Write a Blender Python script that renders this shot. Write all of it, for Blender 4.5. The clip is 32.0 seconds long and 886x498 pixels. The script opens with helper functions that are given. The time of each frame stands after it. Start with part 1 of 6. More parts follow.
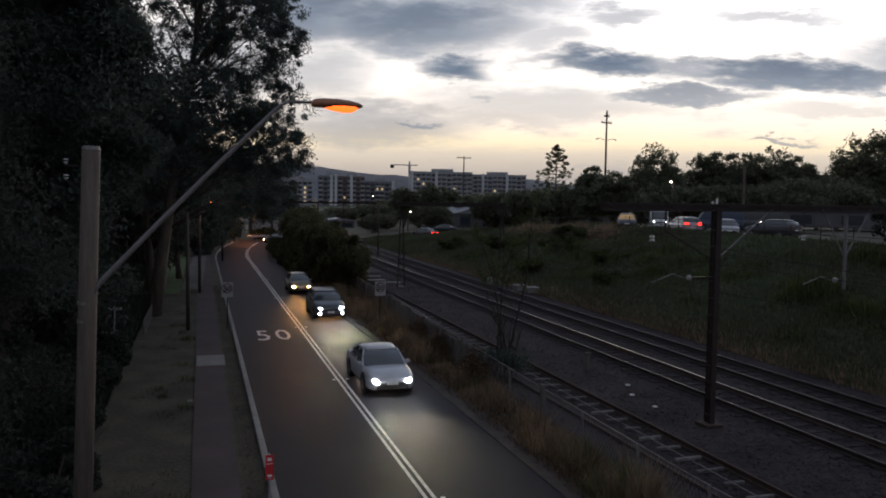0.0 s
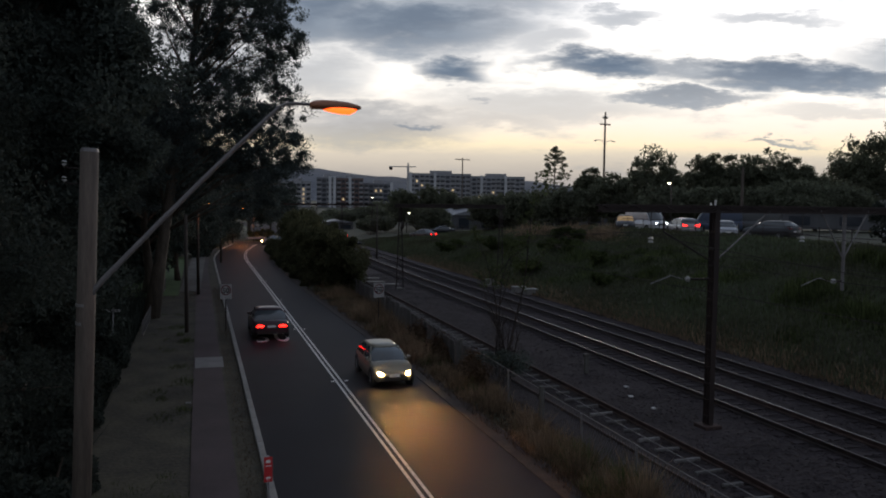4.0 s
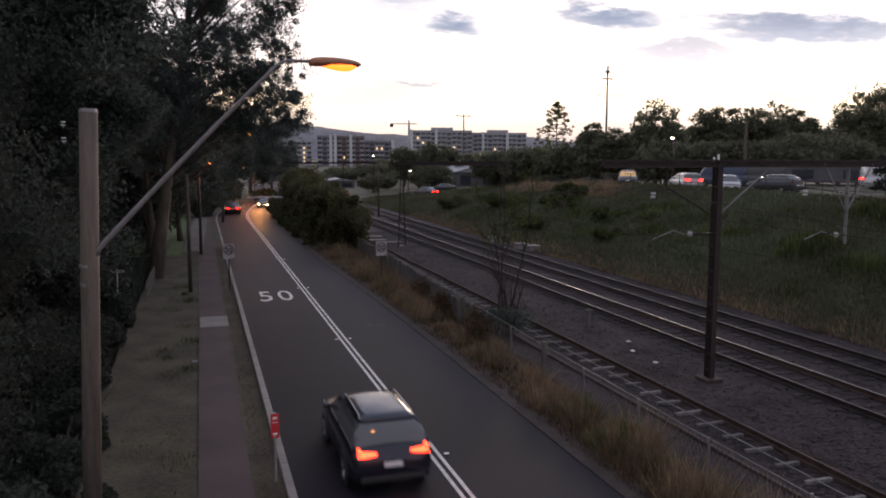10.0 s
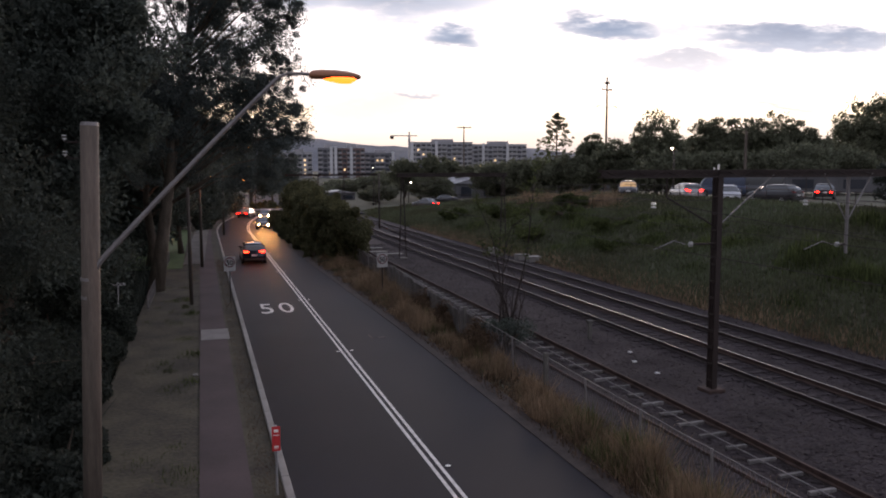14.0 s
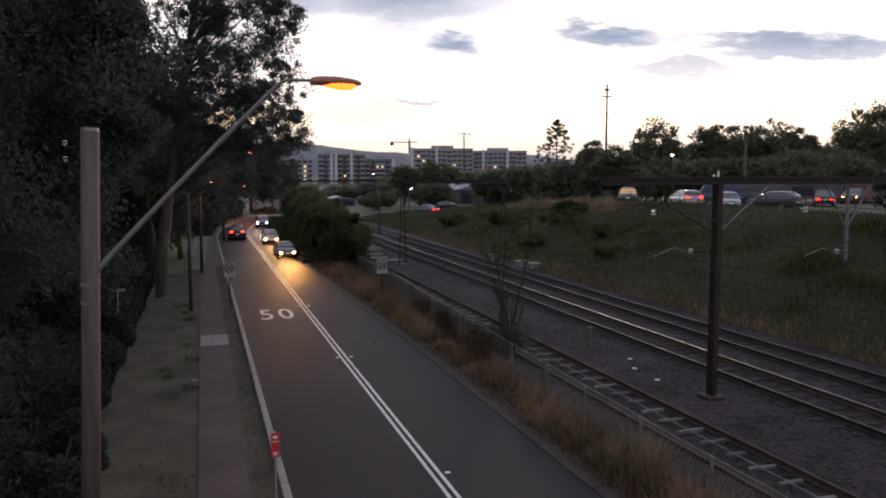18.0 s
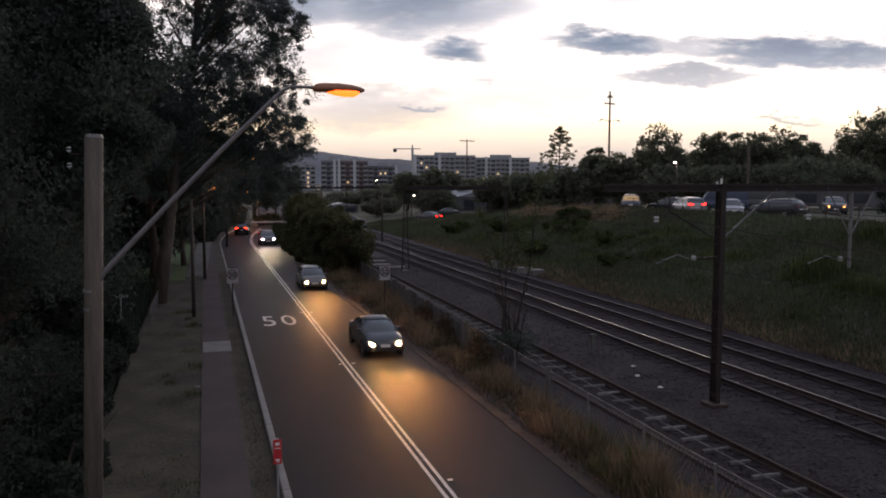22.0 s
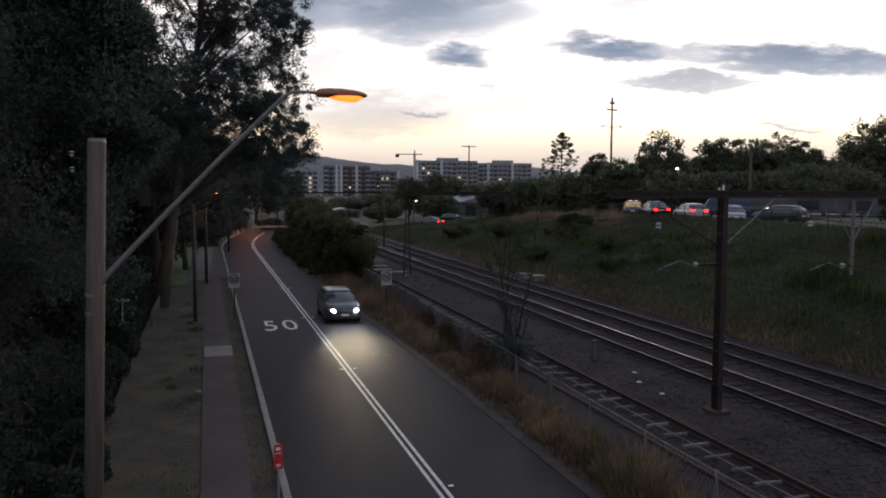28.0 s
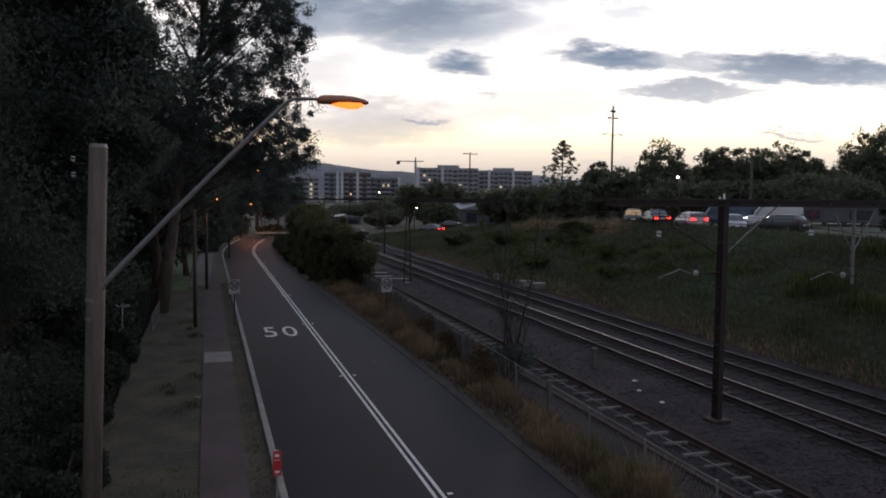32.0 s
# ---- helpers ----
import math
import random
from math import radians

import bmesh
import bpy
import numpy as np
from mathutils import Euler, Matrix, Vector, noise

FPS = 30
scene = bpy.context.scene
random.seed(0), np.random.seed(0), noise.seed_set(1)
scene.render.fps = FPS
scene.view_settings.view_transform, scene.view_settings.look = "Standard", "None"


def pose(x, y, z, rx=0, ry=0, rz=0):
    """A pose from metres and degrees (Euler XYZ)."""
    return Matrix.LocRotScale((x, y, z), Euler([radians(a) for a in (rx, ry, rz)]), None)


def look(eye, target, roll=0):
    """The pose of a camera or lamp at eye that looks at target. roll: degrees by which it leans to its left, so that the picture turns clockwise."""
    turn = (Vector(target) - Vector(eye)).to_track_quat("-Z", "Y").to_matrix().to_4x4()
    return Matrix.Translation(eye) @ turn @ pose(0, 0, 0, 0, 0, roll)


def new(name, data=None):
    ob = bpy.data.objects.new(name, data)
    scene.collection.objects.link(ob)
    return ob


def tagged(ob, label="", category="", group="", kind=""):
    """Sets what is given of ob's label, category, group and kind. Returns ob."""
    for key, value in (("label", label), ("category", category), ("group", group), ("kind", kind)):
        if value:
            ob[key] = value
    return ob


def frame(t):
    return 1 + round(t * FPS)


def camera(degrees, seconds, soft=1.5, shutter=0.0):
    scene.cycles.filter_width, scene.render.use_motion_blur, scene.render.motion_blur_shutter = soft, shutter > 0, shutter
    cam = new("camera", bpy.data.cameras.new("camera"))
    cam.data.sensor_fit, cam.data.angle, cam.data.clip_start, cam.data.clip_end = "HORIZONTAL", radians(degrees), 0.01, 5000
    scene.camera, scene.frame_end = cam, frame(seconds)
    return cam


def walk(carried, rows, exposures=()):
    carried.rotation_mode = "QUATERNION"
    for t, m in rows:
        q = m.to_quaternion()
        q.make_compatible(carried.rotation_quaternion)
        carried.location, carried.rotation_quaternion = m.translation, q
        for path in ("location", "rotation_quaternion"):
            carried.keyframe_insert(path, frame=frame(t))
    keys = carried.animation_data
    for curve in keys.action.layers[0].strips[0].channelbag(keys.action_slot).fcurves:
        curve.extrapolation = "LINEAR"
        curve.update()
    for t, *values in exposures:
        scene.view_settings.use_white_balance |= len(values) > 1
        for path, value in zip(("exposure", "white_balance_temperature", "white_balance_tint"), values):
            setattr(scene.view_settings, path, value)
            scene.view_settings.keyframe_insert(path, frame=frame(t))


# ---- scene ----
# ---- camera: held over a footbridge rail, it only nods and turns ----
EYE = (0.0, 0.0, 6.8)
TURNS = [  # seconds, tilt, lean, heading
    (0, 86.270, -0.777, -17.283), (0.5, 86.342, -0.737, -17.274), (1, 86.356, -0.830, -17.344), (1.5, 86.411, -0.858, -17.325),
    (2, 86.535, -0.777, -17.236), (2.5, 86.591, -0.762, -17.125), (3, 86.567, -0.763, -17.164), (3.5, 86.458, -0.789, -17.328),
    (5.5, 86.232, -0.288, -17.283), (6, 85.712, -0.024, -17.178), (6.5, 84.787, 0.055, -17.083), (7, 83.495, -0.097, -16.992),
    (7.5, 82.668, 0.006, -16.919), (8, 82.384, 0.051, -17.045), (8.5, 82.475, 0.019, -17.151), (9, 82.690, -0.143, -17.218),
    (9.5, 82.918, -0.116, -17.271), (10, 83.272, -0.126, -17.279), (10.5, 83.623, -0.037, -17.224), (11, 83.809, -0.041, -17.163),
    (11.5, 83.892, 0.018, -17.168), (12, 84.003, -0.001, -17.213), (12.5, 84.149, 0.085, -17.194), (13, 84.236, 0.137, -17.171),
    (13.5, 84.213, 0.109, -17.195), (14, 84.111, 0.164, -17.252), (14.5, 84.106, 0.121, -17.326), (16.5, 84.408, 0.120, -17.319),
    (17, 84.500, 0.003, -17.417), (17.5, 84.528, -0.033, -17.421), (18, 84.575, 0.039, -17.246), (18.5, 84.687, 0.139, -17.156),
    (19, 84.749, 0.067, -17.191), (19.5, 84.844, 0.041, -17.236), (20, 84.911, -0.110, -17.245), (20.5, 84.957, -0.164, -17.186),
    (21, 85.089, -0.108, -17.062), (21.5, 85.147, -0.020, -17.022), (22, 85.068, -0.028, -17.035), (22.5, 85.070, -0.204, -17.055),
    (23, 85.294, -0.296, -17.040), (23.5, 85.417, -0.305, -17.009), (24, 85.431, -0.279, -17.072), (24.5, 85.367, -0.287, -17.134),
    (25, 85.353, -0.314, -17.024), (25.5, 85.400, -0.170, -16.934), (27.5, 85.492, -0.332, -16.904), (28, 85.462, -0.238, -16.888),
    (28.5, 85.602, -0.283, -16.846), (29, 85.735, -0.250, -16.850), (29.5, 85.857, -0.283, -16.853), (30, 86.047, -0.418, -16.713),
    (30.5, 86.079, -0.532, -16.550), (31, 86.118, -0.451, -16.557), (31.5, 86.071, -0.585, -16.707), (32, 85.986, -0.558, -16.832),
]
cam = camera(59.2, 32.0, soft=1.9, shutter=0.5)
EXPOSURE = [  # seconds, stops, kelvin, tint
    (0, 0.0, 6700, 14), (3.5, -0.05, 6600, 12), (5.5, -0.12, 6450, 10), (6.0, -0.08, 6450, 10), (6.5, 0.12, 6490, 10), (7.0, 0.40, 6790, 15), (7.5, 0.82, 7040, 20), (8.0, 1.12, 7190, 23), (9.0, 1.16, 7290, 24), (10.0, 1.08, 7290, 24),
    (12.0, 1.05, 7290, 24), (14.5, 1.07, 7190, 23), (17.0, 1.03, 7190, 22), (19.0, 0.96, 7140, 22), (21.0, 0.60, 7090, 21), (23.0, 0.55, 7040, 20), (25.0, 0.50, 6940, 19), (28.0, 0.57, 6890, 17), (30.0, 0.50, 6840, 16), (32.0, 0.47, 6790, 15)]
walk(cam, [(t, pose(*EYE, a, b, c)) for t, a, b, c in TURNS], EXPOSURE)

# ---- world: cloudy dusk sky, bright over the sunset ----
SUN_AZ = radians(31)      # from the road's direction towards the rails
SUN_EL = radians(5)


def build_world():
    world = bpy.data.worlds.new("dusk_sky")
    scene.world = world
    world.use_nodes = True
    nt = world.node_tree
    nt.nodes.clear()
    N, L = nt.nodes, nt.links

    def node(kind, **kw):
        n = N.new(kind)
        for k, v in kw.items():
            if k == "op":
                n.operation = v
            elif k == "clamp":
                n.use_clamp = v
        return n

    def val(x, sock):
        if isinstance(x, (int, float)):
            sock.default_value = x
        else:
            L.new(x, sock)

    def m(op, a, b=0.0, c=0.0, clamp=False):
        n = node("ShaderNodeMath", op=op, clamp=clamp)
        val(a, n.inputs[0]), val(b, n.inputs[1]), val(c, n.inputs[2])
        return n.outputs[0]

    def smooth(x, lo, hi):
        n = N.new("ShaderNodeMapRange")
        n.interpolation_type = "SMOOTHSTEP"
        val(x, n.inputs[0])
        n.inputs[1].default_value, n.inputs[2].default_value = lo, hi
        return n.outputs[0]

    def mix(f, a, b):
        n = N.new("ShaderNodeMix")
        n.data_type = "RGBA"
        val(f, n.inputs[0])
        for x, s in ((a, n.inputs[6]), (b, n.inputs[7])):
            if isinstance(x, tuple):
                s.default_value = (*x, 1)
            else:
                L.new(x, s)
        return n.outputs[2]

    tc = N.new("ShaderNodeTexCoord")
    sep = N.new("ShaderNodeSeparateXYZ")
    L.new(tc.outputs["Generated"], sep.inputs[0])
    x, y, z = sep.outputs
    head = radians(17.2)
    ahead = m("ADD", m("MULTIPLY", x, math.sin(head)), m("MULTIPLY", y, math.cos(head)))
    side = m("SUBTRACT", m("MULTIPLY", x, math.cos(head)), m("MULTIPLY", y, math.sin(head)))
    fwd = m("MAXIMUM", ahead, 0.15)
    u = m("DIVIDE", side, fwd)
    v = m("DIVIDE", z, fwd)
    # ragged edges: the cloud plan is warped by two noises stretched along the horizon
    comb = N.new("ShaderNodeCombineXYZ")
    L.new(m("MULTIPLY", u, 6.0), comb.inputs[0]), L.new(m("MULTIPLY", v, 22.0), comb.inputs[1])
    noise_a = N.new("ShaderNodeTexNoise")
    noise_a.inputs["Scale"].default_value, noise_a.inputs["Detail"].default_value, noise_a.inputs["Roughness"].default_value = 1.7, 9, 0.62
    L.new(comb.outputs[0], noise_a.inputs[0])
    na = m("SUBTRACT", noise_a.outputs[0], 0.5)
    noise_b = N.new("ShaderNodeTexNoise")
    noise_b.inputs["Scale"].default_value, noise_b.inputs["Detail"].default_value = 0.8, 5
    L.new(comb.outputs[0], noise_b.inputs[0])
    nb = m("SUBTRACT", noise_b.outputs[0], 0.5)
    uu = m("ADD", u, m("MULTIPLY", nb, 0.16))
    vv = m("ADD", v, m("MULTIPLY", na, 0.075))

    # clear glow: mauve haze, yellow band, white, then pale blue
    ramp = N.new("ShaderNodeValToRGB")
    L.new(m("DIVIDE", m("ADD", v, m("MULTIPLY", na, 0.02)), 0.6), ramp.inputs[0])
    stops = [(0.0, (0.30, 0.29, 0.31)), (0.045, (0.50, 0.46, 0.42)), (0.095, (0.76, 0.68, 0.56)), (0.12, (1.12, 0.96, 0.67)), (0.16, (1.14, 1.03, 0.88)),
             (0.24, (1.22, 1.18, 1.10)), (0.42, (1.25, 1.25, 1.25)), (0.65, (0.62, 0.70, 0.82)), (1.0, (0.30, 0.38, 0.52))]
    el = ramp.color_ramp.elements
    el[0].position, el[0].color = stops[0][0], (*stops[0][1], 1)
    el[1].position, el[1].color = stops[-1][0], (*stops[-1][1], 1)
    for p, c in stops[1:-1]:
        e = el.new(p)
        e.color = (*c, 1)
    glow = ramp.outputs[0]

    # cloud banks: centre u, v, radii, darkness
    banks = [(0.211, 0.174, 0.098, 0.0145, 1.0), (0.33, 0.170, 0.085, 0.010, 0.75), (0.46, 0.163, 0.165, 0.0155, 0.95), (0.307, 0.136, 0.085, 0.0085, 0.8), (0.42, 0.232, 0.06, 0.008, 0.5),
             (-0.05, 0.225, 0.15, 0.042, 0.95), (-0.17, 0.24, 0.10, 0.05, 0.95), (0.02, 0.262, 0.16, 0.03, 0.8), (0.012, 0.165, 0.05, 0.019, 1.0), (0.114, 0.204, 0.05, 0.015, 0.5),
             (-0.16, 0.155, 0.06, 0.03, 0.55), (-0.10, 0.094, 0.13, 0.026, 0.62), (-0.03, 0.092, 0.045, 0.006, 0.85), (0.12, 0.122, 0.15, 0.020, 0.42), (0.05, 0.103, 0.10, 0.012, 0.4),
             (0.04, 0.127, 0.02, 0.005, 0.6), (0.45, 0.080, 0.045, 0.003, 0.7), (0.224, 0.234, 0.05, 0.010, 0.6), (-0.30, 0.16, 0.12, 0.05, 0.7), (0.62, 0.19, 0.12, 0.02, 0.7), (0.52, 0.118, 0.10, 0.008, 0.3)]
    dark = None
    for cu, cv, ru, rv, k in banks:
        a = m("DIVIDE", m("SUBTRACT", uu, cu), ru)
        b = m("DIVIDE", m("SUBTRACT", vv, cv), rv)
        d = m("ADD", m("MULTIPLY", a, a), m("MULTIPLY", b, b))
        s = m("MULTIPLY", m("SUBTRACT", 1.0, smooth(d, 0.0, 2.3)), k)
        dark = s if dark is None else m("MAXIMUM", dark, s)
    # loose cloud higher up and all round
    high = m("MULTIPLY", smooth(noise_b.outputs[0], 0.42, 0.62), smooth(z, 0.20, 0.34))
    dark = m("MAXIMUM", dark, m("MULTIPLY", high, 0.8))
    thin = m("MULTIPLY", smooth(noise_a.outputs[0], 0.50, 0.72), 0.30)
    dark = m("MAXIMUM", dark, thin)
    cloud = mix(smooth(noise_a.outputs[0], 0.35, 0.68), (0.125, 0.178, 0.255), (0.23, 0.29, 0.37))
    sky_front = mix(dark, glow, cloud)

    sky = N.new("ShaderNodeTexSky")
    sky.sky_type = "NISHITA"
    sky.sun_disc = False
    sky.sun_elevation, sky.sun_rotation = SUN_EL, SUN_AZ
    dim = N.new("ShaderNodeMix")
    dim.data_type, dim.blend_type = "RGBA", "MULTIPLY"
    dim.inputs[0].default_value = 1.0
    L.new(sky.outputs[0], dim.inputs[6])
    dim.inputs[7].default_value = (0.10, 0.10, 0.10, 1)
    # away from the sunset: even dusk cloud over the clear sky
    back = mix(0.72, dim.outputs[2], (0.29, 0.32, 0.40))
    near_sun = smooth(ahead, 0.15, 0.72)
    sky_all = mix(near_sun, back, sky_front)
    bg = N.new("ShaderNodeBackground")
    L.new(sky_all, bg.inputs[0])
    bg.inputs[1].default_value = 1.0
    out = N.new("ShaderNodeOutputWorld")
    L.new(bg.outputs[0], out.inputs[0])


build_world()
sun = new("sun", bpy.data.lights.new("sun", "SUN"))
sun.data.energy, sun.data.angle, sun.data.color = 0.5, radians(14), (1.0, 0.86, 0.68)
_d = Vector((math.sin(SUN_AZ) * math.cos(SUN_EL), math.cos(SUN_AZ) * math.cos(SUN_EL), math.sin(SUN_EL)))
sun.matrix_world = look(_d * 50, (0, 0, 0))


# ---- materials ----
def material(name, color, rough=0.8, metal=0.0, vary=0.25, scale=4.0, fine=40.0, bump=0.3, dist=0.01, second=None, emit=None, emit_strength=0.0,
             island=0.0, obj_random=0.0, spec=0.5, stretch=None, through_light=0.0):
    """Principled surface with large stains, fine grain and relief, in object metres."""
    mat = bpy.data.materials.new(name)
    mat.use_nodes = True
    nt = mat.node_tree
    N, L = nt.nodes, nt.links
    p = N["Principled BSDF"]
    p.inputs["Roughness"].default_value, p.inputs["Metallic"].default_value = rough, metal
    p.inputs["Specular IOR Level"].default_value = spec
    p.inputs["Base Color"].default_value = (*color, 1)
    if emit:
        p.inputs["Emission Color"].default_value = (*emit, 1)
        p.inputs["Emission Strength"].default_value = emit_strength
    if vary or bump or island or obj_random:
        tc = N.new("ShaderNodeTexCoord")
        vec = tc.outputs["Object"]
        if stretch:
            mp = N.new("ShaderNodeMapping")
            mp.inputs["Scale"].default_value = stretch
            L.new(vec, mp.inputs[0])
            vec = mp.outputs[0]
        big, small = N.new("ShaderNodeTexNoise"), N.new("ShaderNodeTexNoise")
        for n, sc, de in ((big, scale, 4), (small, fine, 3)):
            n.inputs["Scale"].default_value, n.inputs["Detail"].default_value = sc, de
            L.new(vec, n.inputs[0])
        add = N.new("ShaderNodeMath")
        add.operation = "MULTIPLY_ADD"
        L.new(big.outputs[0], add.inputs[0])
        add.inputs[1].default_value = 0.6
        half = N.new("ShaderNodeMath")
        half.operation = "MULTIPLY"
        L.new(small.outputs[0], half.inputs[0])
        half.inputs[1].default_value = 0.4
        L.new(half.outputs[0], add.inputs[2])
        ramp = N.new("ShaderNodeValToRGB")
        c2 = second or tuple(c * (1 - vary) for c in color)
        c3 = tuple(min(1.0, c * (1 + vary)) for c in color)
        ramp.color_ramp.elements[0].position, ramp.color_ramp.elements[0].color = 0.36, (*c2, 1)
        ramp.color_ramp.elements[1].position, ramp.color_ramp.elements[1].color = 0.64, (*c3, 1)
        L.new(add.outputs[0], ramp.inputs[0])
        col = ramp.outputs[0]
        if island or obj_random:
            src = N.new("ShaderNodeNewGeometry").outputs["Random Per Island"] if island else N.new("ShaderNodeObjectInfo").outputs["Random"]
            amt = island or obj_random
            mr = N.new("ShaderNodeMapRange")
            L.new(src, mr.inputs[0])
            mr.inputs[3].default_value, mr.inputs[4].default_value = 1 - amt, 1 + amt
            hsv = N.new("ShaderNodeHueSaturation")
            L.new(mr.outputs[0], hsv.inputs["Value"])
            L.new(col, hsv.inputs["Color"])
            col = hsv.outputs[0]
        L.new(col, p.inputs["Base Color"])
        if bump:
            b = N.new("ShaderNodeBump")
            b.inputs["Strength"].default_value, b.inputs["Distance"].default_value = bump, dist
            L.new(small.outputs[0], b.inputs["Height"])
            L.new(b.outputs[0], p.inputs["Normal"])
        if through_light:
            tl, mx = N.new("ShaderNodeBsdfTranslucent"), N.new("ShaderNodeMixShader")
            L.new(col, tl.inputs["Color"])
            mx.inputs[0].default_value = through_light
            L.new(p.outputs[0], mx.inputs[1]), L.new(tl.outputs[0], mx.inputs[2])
            L.new(mx.outputs[0], N["Material Output"].inputs["Surface"])
    return mat


def plain(name, color, rough=0.5, metal=0.0, emit=None, s=0.0, spec=0.5):
    return material(name, color, rough, metal, vary=0, bump=0, emit=emit, emit_strength=s, spec=spec)


